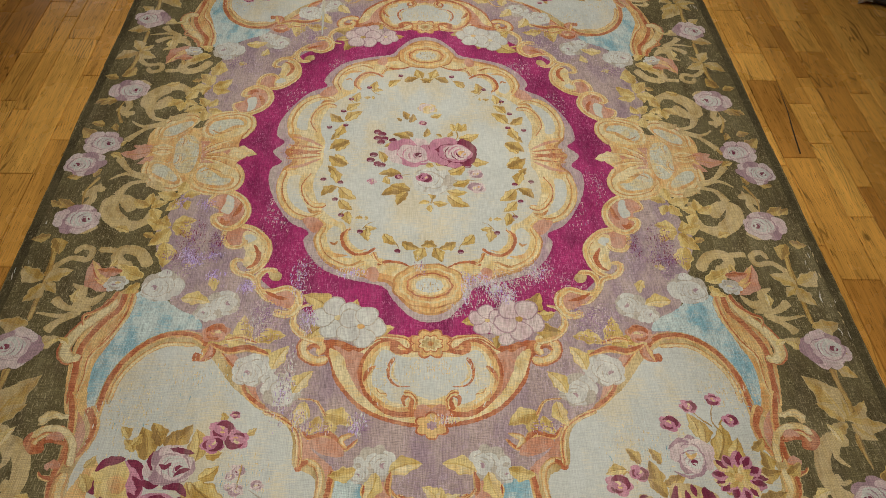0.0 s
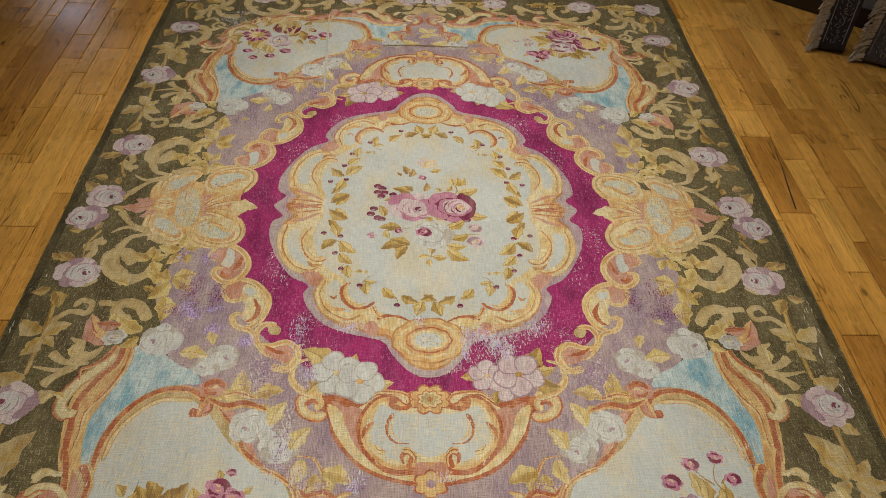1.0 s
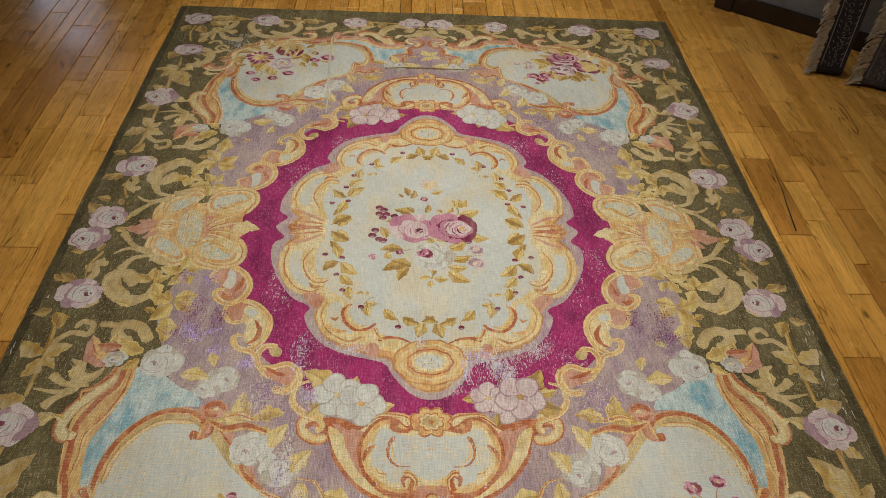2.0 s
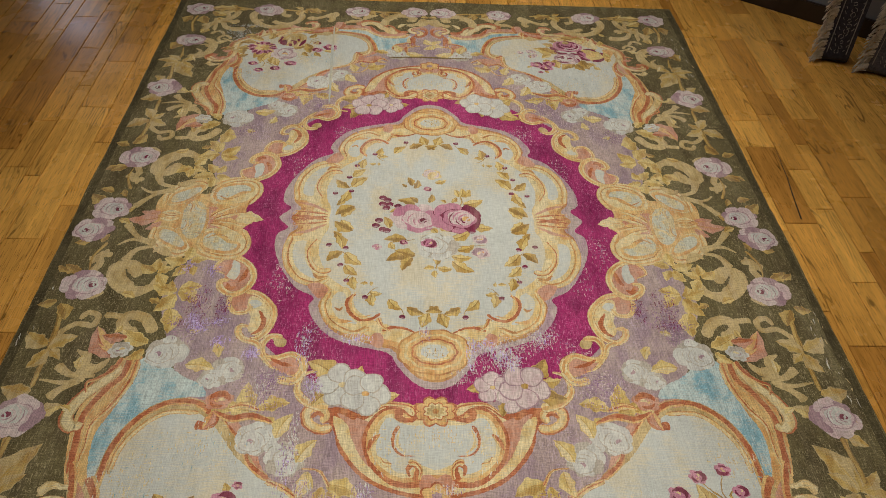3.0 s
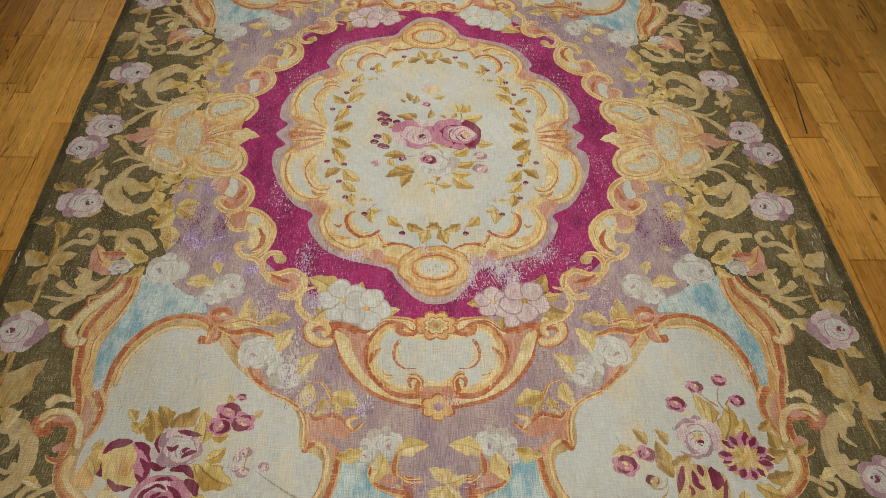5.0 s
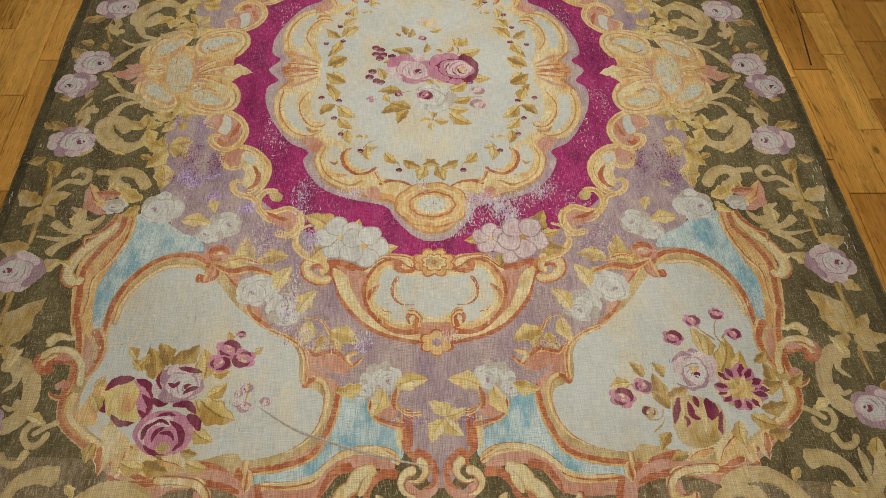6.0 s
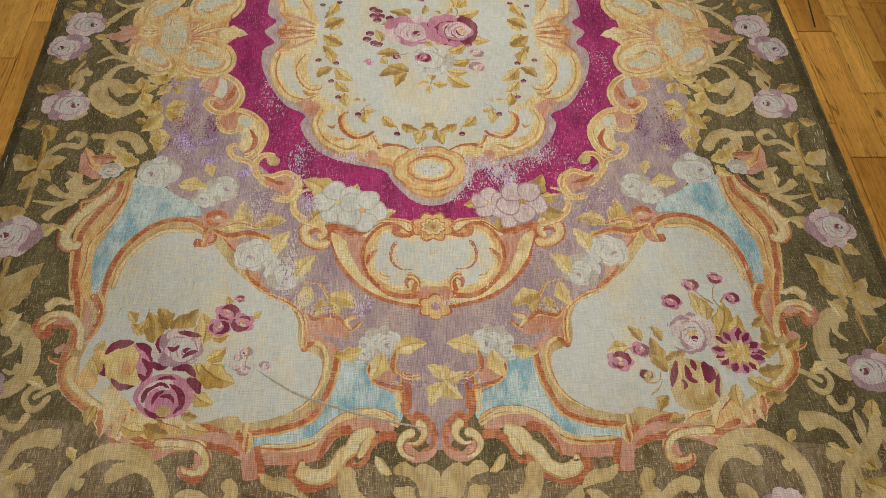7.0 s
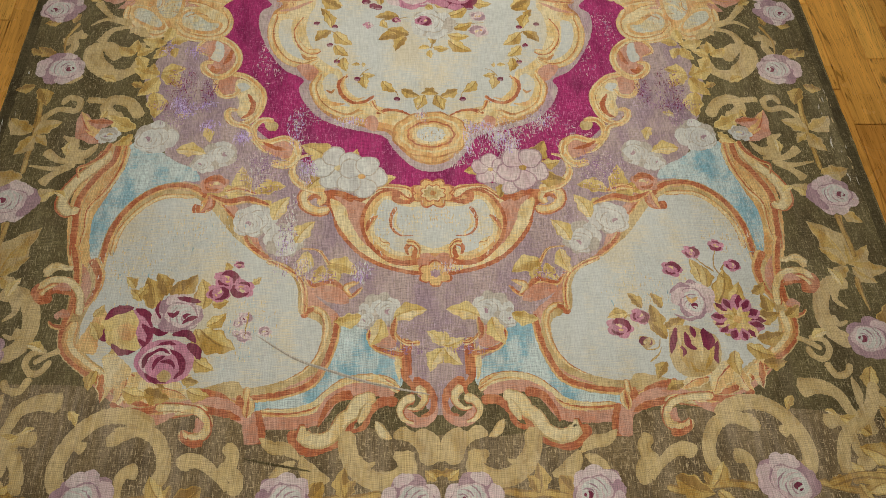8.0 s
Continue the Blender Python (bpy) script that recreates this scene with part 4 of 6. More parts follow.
# palmettes at both sides
panel("gold", [(0.696, -0.16), (0.784, -0.18), (0.896, -0.128), (1.009, -0.168), (1.065, -0.09), (1.054, 0.02), (1.039, 0.119), (0.944, 0.2), (0.822, 0.188), (0.717, 0.222), (0.675, 0.154), (0.714, 0.071), (0.68, 0.023), (0.72, -0.038)], "m2", "palmette")
panel("salmon", [(0.739, 0.011), (0.802, -0.039), (0.865, -0.051), (0.869, 0.02), (0.849, 0.077), (0.783, 0.065)], "m2", "palmette")
sprig([(0.835, 0.017, 0.733, -0.014)], 0.26, "m2", ('ochre', 'gold', 'straw'))
sprig([(0.837, 0.029, 0.73, 0.053)], 0.26, "m2", ('ochre', 'gold', 'straw'))
sprig([(0.85, 0.005, 0.765, -0.051)], 0.26, "m2", ('ochre', 'gold', 'straw'))
sprig([(0.843, 0.041, 0.75, 0.083)], 0.26, "m2", ('ochre', 'gold', 'straw'))
sprig([(0.753, 0.017, 0.664, 0.017)], 0.6, "m2", ('gold', 'straw', 'straw'))
sprig([(1.036, -0.014, 1.098, -0.02), (1.039, 0.011, 1.132, 0.02), (1.024, 0.035, 1.067, 0.071)], 0.5, "m2", ('ochre', 'salmon', 'salmon'))
panel("straw", [(0.683, 0.154), (0.723, 0.095), (0.782, 0.071), (0.856, 0.074), (0.872, 0.136), (0.834, 0.191), (0.745, 0.214), (0.696, 0.199)], "m4", "shell_lobe")
panel("gold", [(0.709, 0.148), (0.755, 0.125), (0.814, 0.08), (0.86, 0.107), (0.847, 0.171), (0.775, 0.199), (0.723, 0.191)], "m4", "shell_lobe")
panel("celadon", [(0.721, 0.151), (0.76, 0.142), (0.82, 0.092), (0.849, 0.119), (0.835, 0.165), (0.773, 0.185), (0.733, 0.179)], "m4", "shell_lobe")
scroll("golddeep", 20, [(0.714, 0.071), (0.682, 0.136), (0.693, 0.194), (0.746, 0.219), (0.829, 0.197), (0.868, 0.148)], "even", "m4", "scroll")
panel("straw", [(0.886, 0.183), (0.944, 0.089), (1.023, 0.059), (1.039, 0.125), (0.992, 0.191), (0.912, 0.217)], "m4", "shell_lobe")
panel("gold", [(0.901, 0.16), (0.954, 0.083), (1.021, 0.068), (1.02, 0.125), (0.959, 0.171), (0.915, 0.183)], "m4", "shell_lobe")
panel("celadon", [(0.914, 0.148), (0.96, 0.092), (1.01, 0.077), (1.011, 0.119), (0.956, 0.157), (0.922, 0.168)], "m4", "shell_lobe")
scroll("golddeep", 22, [(0.878, 0.183), (0.921, 0.211), (0.993, 0.189), (1.039, 0.125), (1.039, 0.065)], "even", "m4", "scroll")
panel("gold", [(0.879, -0.076), (0.936, -0.096), (0.965, -0.045), (0.963, 0.02), (0.954, 0.083), (0.908, 0.136), (0.861, 0.119), (0.851, 0.02)], "m2", "palmette_heart")
panel("celadon", [(0.886, -0.067), (0.931, -0.083), (0.954, -0.036), (0.95, 0.02), (0.942, 0.077), (0.907, 0.122), (0.87, 0.107), (0.862, 0.02)], "m2", "palmette_heart")
scroll("golddeep", 12, [(0.957, 0.011), (1.001, 0.005), (1.037, 0.017)], "leaf", "m4", "scroll")
scroll("straw", 12, [(0.962, -0.014), (1.0, -0.026), (1.036, -0.014)], "leaf", "m4", "scroll")
scroll("straw", 12, [(0.860, 0.04), (0.90, 0.05), (0.925, 0.09)], "leaf")
scroll("golddeep", 12, [(0.93, 0.02), (0.925, 0.06), (0.945, 0.08)], "leaf")
scroll("ochre1", 7, [(0.755, 0.12), (0.80, 0.10), (0.84, 0.12)], "leaf")
worn(0.85, 0.06, 0.12, 0.10, 90, ("straw", "gold", "ochre", "celadon"), "m4", 18, 0.4)

# corner panels with their frames
panel("salmon", [(0.262, 1.271), (0.275, 1.371), (0.314, 1.443), (0.422, 1.485), (0.487, 1.554), (0.566, 1.526), (0.69, 1.513), (0.815, 1.5), (0.91, 1.431), (0.992, 1.351), (1.011, 1.265), (0.994, 1.176), (1.01, 1.083), (0.995, 0.985), (0.929, 0.883), (0.819, 0.815), (0.711, 0.819), (0.613, 0.87), (0.527, 0.981), (0.48, 1.067), (0.373, 1.131), (0.332, 1.202)])
panel("tan", [(0.29, 1.271), (0.294, 1.355), (0.327, 1.423), (0.41, 1.466), (0.49, 1.486), (0.558, 1.487), (0.679, 1.493), (0.788, 1.484), (0.882, 1.431), (0.971, 1.35), (0.989, 1.265), (0.974, 1.175), (0.988, 1.083), (0.972, 0.995), (0.907, 0.9), (0.813, 0.845), (0.705, 0.85), (0.626, 0.901), (0.54, 1.004), (0.482, 1.077), (0.393, 1.127), (0.365, 1.203), (0.366, 1.247), (0.33, 1.229)])
panel("cream", [(0.315, 1.289), (0.319, 1.355), (0.348, 1.412), (0.42, 1.446), (0.502, 1.46), (0.535, 1.44), (0.639, 1.461), (0.746, 1.463), (0.851, 1.414), (0.934, 1.35), (0.957, 1.282), (0.942, 1.193), (0.946, 1.101), (0.931, 1.008), (0.883, 0.928), (0.809, 0.878), (0.73, 0.861), (0.66, 0.906), (0.583, 1.001), (0.515, 1.058), (0.424, 1.117), (0.388, 1.167), (0.379, 1.247), (0.35, 1.264)])

# pale blue grounds beside the panels
panel("gold", [(0.928, 0.665), (0.977, 0.661), (1.023, 0.755), (1.065, 0.853), (1.055, 0.986), (1.02, 1.102), (0.966, 1.101), (0.975, 0.985), (0.94, 0.873), (0.917, 0.777)])
panel("blue", [(0.107, 1.4), (0.169, 1.361), (0.206, 1.278), (0.265, 1.274), (0.278, 1.346), (0.312, 1.417), (0.371, 1.468), (0.479, 1.489), (0.478, 1.534), (0.34, 1.54), (0.308, 1.498), (0.259, 1.466), (0.185, 1.446), (0.103, 1.466)])
panel("blue", [(0.704, 0.808), (0.724, 0.767), (0.79, 0.732), (0.866, 0.677), (0.93, 0.67), (0.937, 0.755), (0.963, 0.852), (0.991, 0.935), (0.983, 1.034), (0.958, 1.092), (0.947, 1.024), (0.917, 0.934), (0.854, 0.862), (0.774, 0.815)])

# frames of the corner panels
scroll("rust", 24, [(0.27, 1.264), (0.28, 1.338), (0.304, 1.407), (0.338, 1.455), (0.415, 1.481), (0.494, 1.489)])
scroll("golddeep", 20, [(0.368, 1.259), (0.341, 1.237), (0.31, 1.258), (0.302, 1.305), (0.317, 1.368), (0.352, 1.414), (0.398, 1.44)], "tail")
scroll("plainrust", 20, [(0.337, 1.237), (0.359, 1.246), (0.364, 1.265)], "knob")
scroll("gold", 18, [(0.365, 1.252), (0.366, 1.194), (0.381, 1.146), (0.425, 1.109), (0.478, 1.086)])
scroll("rust", 22, [(0.475, 1.08), (0.536, 1.03), (0.562, 0.971), (0.605, 0.921), (0.638, 0.881)], "tail")
scroll("rust", 26, [(0.666, 0.871), (0.726, 0.831), (0.806, 0.832), (0.879, 0.883), (0.926, 0.969), (0.938, 1.063), (0.937, 1.12)])
scroll("golddeep", 16, [(0.711, 0.865), (0.8, 0.865), (0.861, 0.907), (0.906, 0.98), (0.917, 1.063)])
scroll("plainrust", 26, [(0.685, 0.86), (0.655, 0.885), (0.668, 0.91), (0.712, 0.906)], "knob")
scroll("gold", 28, [(0.94, 0.677), (0.944, 0.755), (0.975, 0.842), (1.012, 0.905), (1.009, 0.985), (1.015, 1.064)], "tail")
scroll("rust", 30, [(0.964, 0.654), (0.968, 0.733), (1.006, 0.788), (1.042, 0.874), (1.035, 0.966), (1.023, 1.064)])
scroll("cream", 42, [(0.992, 0.693), (1.016, 0.744), (1.061, 0.799), (1.089, 0.853), (1.09, 0.895), (1.058, 0.921), (1.042, 0.901)])
scroll("rust", 22, [(0.989, 0.666), (1.006, 0.711), (1.044, 0.745), (1.071, 0.76), (1.062, 0.795)], "tail")
scroll("rust", 36, [(0.966, 1.073), (0.935, 1.129), (0.942, 1.193), (0.975, 1.247)], "tail")
scroll("salmon", 40, [(1.001, 1.083), (0.973, 1.157), (0.976, 1.229)], "leaf")
scroll("rust", 26, [(1.027, 1.025), (0.998, 1.12), (0.992, 1.212), (1.001, 1.283), (0.985, 1.35), (0.919, 1.407), (0.842, 1.454), (0.771, 1.492), (0.691, 1.505)])
scroll("gold", 34, [(0.968, 1.22), (0.989, 1.167), (1.039, 1.143), (1.081, 1.162), (1.091, 1.186), (1.062, 1.198)], "knob")
scroll("plainrust", 20, [(0.998, 1.185), (1.042, 1.169), (1.077, 1.188)], "leaf")
scroll("golddeep", 38, [(0.978, 1.265), (0.976, 1.333), (0.922, 1.386), (0.854, 1.433), (0.801, 1.492)], "tail")
scroll("rust", 20, [(1.006, 1.283), (1.036, 1.274), (1.044, 1.262)], "tail")
scroll("pale", 26, [(1.013, 1.102), (1.057, 1.099), (1.079, 1.112), (1.071, 1.125)], "knob")
scroll("rust", 24, [(0.514, 1.479), (0.521, 1.51), (0.552, 1.521), (0.629, 1.512), (0.72, 1.515), (0.808, 1.516)])
scroll("golddeep", 18, [(0.499, 1.458), (0.5, 1.486), (0.506, 1.509), (0.55, 1.487), (0.6, 1.466)], "tail")
scroll("cream", 30, [(0.703, 1.524), (0.651, 1.517), (0.614, 1.513), (0.589, 1.549), (0.604, 1.582), (0.637, 1.587), (0.651, 1.568)])
sprig([(0.805, 1.413, 0.74, 1.491), (0.809, 1.429, 0.832, 1.493), (0.735, 1.444, 0.661, 1.426), (0.725, 1.456, 0.658, 1.482), (0.875, 1.414, 0.867, 1.478)], 0.5, "m4", ("rust", "straw", "gold"))

# scrolls under the panels
scroll("gold", 30, [(0.105, 1.477), (0.139, 1.45), (0.192, 1.442), (0.244, 1.452), (0.286, 1.481), (0.327, 1.518), (0.392, 1.532), (0.463, 1.528)], "even", "m4", "scroll")
scroll("straw", 16, [(0.108, 1.468), (0.162, 1.441), (0.222, 1.442), (0.28, 1.472), (0.328, 1.509), (0.393, 1.523), (0.464, 1.518)], "leaf", "m4", "scroll")
scroll("salmon", 32, [(0.119, 1.49), (0.167, 1.472), (0.227, 1.47), (0.277, 1.496), (0.312, 1.542), (0.367, 1.555), (0.464, 1.552)], "even", "m4", "scroll")
scroll("plainrust", 28, [(0.226, 1.483), (0.267, 1.493), (0.294, 1.524), (0.31, 1.566)], "tail", "m4", "scroll")
scroll("plainrust", 28, [(0.109, 1.505), (0.15, 1.505), (0.181, 1.532), (0.193, 1.566), (0.221, 1.578), (0.246, 1.561)], "tail", "m4", "scroll")
scroll("plainrust", 34, [(0.228, 1.548), (0.257, 1.597), (0.294, 1.615), (0.332, 1.623), (0.367, 1.599), (0.371, 1.573)], "even", "m4", "scroll")
scroll("creamR", 46, [(0.166, 1.494), (0.206, 1.507), (0.224, 1.537), (0.246, 1.552), (0.268, 1.588), (0.302, 1.606), (0.339, 1.599), (0.356, 1.576), (0.342, 1.567)], "even", "m4", "scroll")
scroll("pale", 26, [(0.18, 1.503), (0.195, 1.533), (0.208, 1.56)], "leaf", "m4", "scroll")
panel("salmon", [(0.012, 1.49), (0.005, 1.535), (0.03, 1.568), (0.073, 1.572), (0.103, 1.546), (0.103, 1.51), (0.083, 1.522), (0.052, 1.548), (0.027, 1.528)], "m4", "panel")
scroll("plainrust", 30, [(0.067, 1.448), (0.034, 1.466), (0.015, 1.499), (0.022, 1.533), (0.048, 1.545)], "tail", "m4", "scroll")
scroll("creamR", 30, [(0.06, 1.467), (0.039, 1.485), (0.041, 1.509), (0.061, 1.527), (0.084, 1.525)], "tail", "m4", "scroll")
scroll("plainrust", 22, [(0.089, 1.399), (0.089, 1.438), (0.069, 1.467), (0.074, 1.489), (0.094, 1.501)], "tail", "m4", "scroll")
scroll("creamR", 30, [(0.065, 1.498), (0.088, 1.504), (0.102, 1.528), (0.091, 1.552), (0.068, 1.56)], "tail", "m4", "scroll")
scroll("gold", 26, [(0.088, 1.33), (0.092, 1.375), (0.093, 1.415)], "even", "m4", "scroll")
scroll("plainrust", 26, [(0.082, 1.334), (0.084, 1.382), (0.084, 1.436)], "even", "m4", "scroll")
scroll("straw", 14, [(0.109, 1.354), (0.109, 1.407), (0.103, 1.449)], "leaf", "m4", "scroll")
scroll("rust", 22, [(0.092, 1.379), (0.129, 1.37), (0.169, 1.355), (0.188, 1.322), (0.181, 1.296)], "tail", "m4", "scroll")
scroll("gold", 16, [(0.048, 1.343), (0.085, 1.344), (0.111, 1.321), (0.119, 1.291)], "tail", "m4", "scroll")
panel("salmon", [(0.118, 1.301), (0.165, 1.295), (0.182, 1.322), (0.158, 1.351), (0.115, 1.354)], "m4", "panel")
scroll("plainrust", 28, [(0.473, 1.523), (0.457, 1.568), (0.455, 1.607)], "even", "m4", "scroll")
scroll("salmon", 36, [(0.494, 1.524), (0.48, 1.568), (0.474, 1.608)], "even", "m4", "scroll")
scroll("gold", 34, [(0.489, 1.485), (0.49, 1.508), (0.491, 1.539)], "leaf", "m4", "scroll")
scroll("plainrust", 24, [(0.512, 1.486), (0.516, 1.509), (0.54, 1.514), (0.554, 1.49), (0.582, 1.478), (0.637, 1.467)], "even", "m4", "scroll")
scroll("salmon", 36, [(0.511, 1.535), (0.554, 1.502), (0.625, 1.491), (0.675, 1.505)], "tail", "m4", "scroll")
scroll("plainrust", 20, [(0.505, 1.544), (0.547, 1.526), (0.596, 1.521)], "leaf", "m4", "scroll")
scroll("salmon", 30, [(0.671, 1.523), (0.716, 1.539), (0.76, 1.534), (0.81, 1.517)], "leaf", "m4", "scroll")
scroll("plainrust", 18, [(0.604, 1.522), (0.659, 1.511), (0.727, 1.512), (0.793, 1.523), (0.837, 1.493)], "even", "m4", "scroll")
scroll("creamR", 24, [(0.724, 1.506), (0.663, 1.508), (0.615, 1.519), (0.592, 1.545), (0.589, 1.575), (0.61, 1.59), (0.632, 1.582)], "even", "m4", "scroll")
scroll("plainrust", 22, [(0.594, 1.599), (0.619, 1.602), (0.646, 1.588), (0.65, 1.568)], "tail", "m4", "scroll")
scroll("salmon", 22, [(0.617, 1.537), (0.607, 1.561), (0.623, 1.57)], "leaf", "m4", "scroll")

# tan acanthus along the ends
weave("lyre_leaf", [polygon(spline(mirrored([(0, 1.616), (0.005, 1.599), (0.029, 1.58), (0.051, 1.576), (0.065, 1.586), (0.095, 1.57), (0.121, 1.59), (0.112, 1.602), (0.082, 1.61), (0.061, 1.632), (0.051, 1.66), (0.028, 1.67), (0.008, 1.659), (0, 1.661)]), True), "tan")], "ends")
scroll("pale", 26, [(0.123, 1.599), (0.144, 1.588), (0.164, 1.556)], "leaf", "m4", "acanthus_scroll")
scroll("tan", 46, [(0.238, 1.579), (0.233, 1.628), (0.212, 1.672), (0.171, 1.701), (0.125, 1.703), (0.088, 1.683), (0.08, 1.658), (0.098, 1.644), (0.114, 1.656)], "even", "m4", "acanthus_scroll")
scroll("tan", 40, [(0.095, 1.647), (0.102, 1.658), (0.099, 1.666)], "leaf", "m4", "acanthus_scroll")
scroll("tan", 30, [(0.214, 1.65), (0.187, 1.666), (0.165, 1.66)], "tail", "m4", "acanthus_scroll")
scroll("tan", 44, [(0.275, 1.698), (0.312, 1.691), (0.339, 1.664), (0.347, 1.639)], "leaf", "m4", "acanthus_scroll")
scroll("tan", 34, [(0.353, 1.645), (0.388, 1.62), (0.423, 1.615), (0.453, 1.59)], "leaf", "m4", "acanthus_scroll")
scroll("tan", 30, [(0.363, 1.651), (0.395, 1.671), (0.423, 1.697)], "leaf", "m4", "acanthus_scroll")
scroll("tan", 34, [(0.536, 1.606), (0.517, 1.632), (0.52, 1.666), (0.5, 1.696), (0.512, 1.727)], "even", "m4", "acanthus_scroll")
scroll("tan", 24, [(0.531, 1.649), (0.54, 1.666), (0.528, 1.683)], "leaf", "m4", "acanthus_scroll")
scroll("tan", 38, [(0.52, 1.713), (0.549, 1.681), (0.587, 1.651), (0.623, 1.643), (0.643, 1.66)], "knob", "m4", "acanthus_scroll")
scroll("tan", 36, [(0.717, 1.721), (0.687, 1.684), (0.683, 1.639), (0.709, 1.587), (0.753, 1.564), (0.793, 1.574), (0.829, 1.596)], "even", "m4", "acanthus_scroll")
scroll("tan", 30, [(0.723, 1.575), (0.771, 1.565), (0.817, 1.56)], "tail", "m4", "acanthus_scroll")
scroll("tan", 42, [(0.721, 1.56), (0.776, 1.531), (0.838, 1.527), (0.886, 1.552), (0.92, 1.595), (0.939, 1.645), (0.936, 1.685), (0.915, 1.715)], "even", "m4", "acanthus_scroll")
scroll("tan", 30, [(0.923, 1.571), (0.905, 1.594), (0.88, 1.609)], "knob", "m4", "acanthus_scroll")
scroll("tan", 34, [(0.776, 1.75), (0.784, 1.706), (0.775, 1.672), (0.742, 1.663)], "knob", "m4", "acanthus_scroll")
scroll("tan", 46, [(1.102, 1.593), (1.079, 1.55), (1.061, 1.51), (1.015, 1.487), (0.958, 1.492)], "knob", "m4", "acanthus_scroll")
scroll("tan", 24, [(1.113, 1.464), (1.118, 1.507), (1.112, 1.554)], "leaf", "m4", "acanthus_scroll")
scroll("tan", 34, [(1.096, 1.7), (1.07, 1.663), (1.067, 1.616), (1.045, 1.58), (1.001, 1.585)], "knob", "m4", "acanthus_scroll")
scroll("tan", 34, [(1.062, 1.68), (1.084, 1.694), (1.121, 1.672), (1.139, 1.644)], "tail", "m4", "acanthus_scroll")
scroll("tan", 36, [(1.126, 1.62), (1.119, 1.579), (1.147, 1.54), (1.189, 1.525)], "even", "m4", "acanthus_scroll")
# tan acanthus along the sides
scroll("tan", 46, [(1.153, 1.367), (1.107, 1.339), (1.088, 1.284), (1.104, 1.217), (1.15, 1.178), (1.19, 1.19)], "even", "m4", "acanthus_scroll")
scroll("tan", 28, [(1.154, 1.187), (1.14, 1.232), (1.167, 1.261)], "tail", "m4", "acanthus_scroll")
scroll("tan", 26, [(1.111, 1.284), (1.128, 1.309), (1.155, 1.299)], "tail", "m4", "acanthus_scroll")
scroll("pale", 26, [(1.025, 1.106), (1.063, 1.091), (1.086, 1.118)], "knob", "m4", "acanthus_scroll")
scroll("creamR", 26, [(0.97, 1.247), (0.98, 1.186), (1.014, 1.147), (1.063, 1.14), (1.094, 1.163)], "even", "m4", "scroll")
scroll("plainrust", 30, [(1.052, 1.191), (1.08, 1.199), (1.104, 1.174), (1.095, 1.148)], "tail", "m4", "scroll")
scroll("salmon", 24, [(1.005, 1.169), (1.034, 1.158), (1.055, 1.169)], "leaf", "m4", "scroll")
scroll("salmon", 28, [(0.993, 1.247), (1.022, 1.239), (1.024, 1.257)], "leaf", "m4", "scroll")
scroll("tan", 16, [(0.995, 1.347), (1.026, 1.361), (1.056, 1.382)], "even", "m4", "acanthus_scroll")
scroll("tan", 18, [(1.03, 1.348), (1.067, 1.355), (1.077, 1.385), (1.053, 1.411), (1.028, 1.401), (1.016, 1.374)], "even", "m4", "acanthus_scroll")
scroll("tan", 20, [(1.056, 1.421), (1.074, 1.457), (1.107, 1.451), (1.122, 1.426)], "even", "m4", "acanthus_scroll")
scroll("tan", 40, [(1.226, 0.242), (1.188, 0.215), (1.176, 0.182)], "tail", "m4", "acanthus_scroll")
scroll("tan", 40, [(1.066, 0.401), (1.05, 0.37), (1.091, 0.328), (1.108, 0.275), (1.077, 0.254), (1.041, 0.286), (1.054, 0.318)], "even", "m4", "acanthus_scroll")
scroll("tan", 32, [(0.964, 0.328), (0.982, 0.37), (1.036, 0.375), (1.08, 0.344)], "even", "m4", "acanthus_scroll")
scroll("tan", 30, [(0.915, 0.37), (0.952, 0.365)], "leaf", "m4", "acanthus_scroll")
scroll("tan", 26, [(1.137, 0.385), (1.169, 0.416), (1.203, 0.406)], "tail", "m4", "acanthus_scroll")
scroll("tan", 40, [(0.92, 0.563), (0.96, 0.505), (1.013, 0.491), (1.032, 0.525), (1.001, 0.558), (0.977, 0.549)], "even", "m4", "acanthus_scroll")
scroll("tan", 24, [(1.039, 0.495), (1.098, 0.491)], "even", "m4", "acanthus_scroll")
scroll("tan", 22, [(1.229, 0.578), (1.181, 0.53), (1.126, 0.535), (1.117, 0.496), (1.155, 0.481), (1.171, 0.51)], "even", "m4", "acanthus_scroll")
scroll("tan", 44, [(1.14, 0.639), (1.095, 0.666), (1.117, 0.698), (1.063, 0.707), (1.027, 0.67)], "leaf", "m4", "acanthus_scroll")
scroll("tan", 28, [(1.056, 0.734), (1.131, 0.73), (1.182, 0.694)], "knob", "m4", "acanthus_scroll")
scroll("tan", 24, [(1.083, 0.743), (1.141, 0.761), (1.218, 0.748)], "tail", "m4", "acanthus_scroll")
scroll("tan", 30, [(1.094, 0.756), (1.142, 0.783), (1.169, 0.817)], "knob", "m4", "acanthus_scroll")
scroll("tan", 34, [(0.971, 0.355), (1.022, 0.392), (1.085, 0.371), (1.129, 0.316), (1.124, 0.26), (1.077, 0.266), (1.054, 0.305)], "even", "m4", "acanthus_scroll")
scroll("tan", 28, [(0.949, 0.311), (0.975, 0.338)], "leaf", "m4", "acanthus_scroll")
scroll("tan", 26, [(1.017, 0.139), (1.086, 0.12), (1.149, 0.046)], "knob", "m4", "acanthus_scroll")
scroll("tan", 26, [(1.016, 0.156), (1.1, 0.132), (1.152, 0.162)], "tail", "m4", "acanthus_scroll")
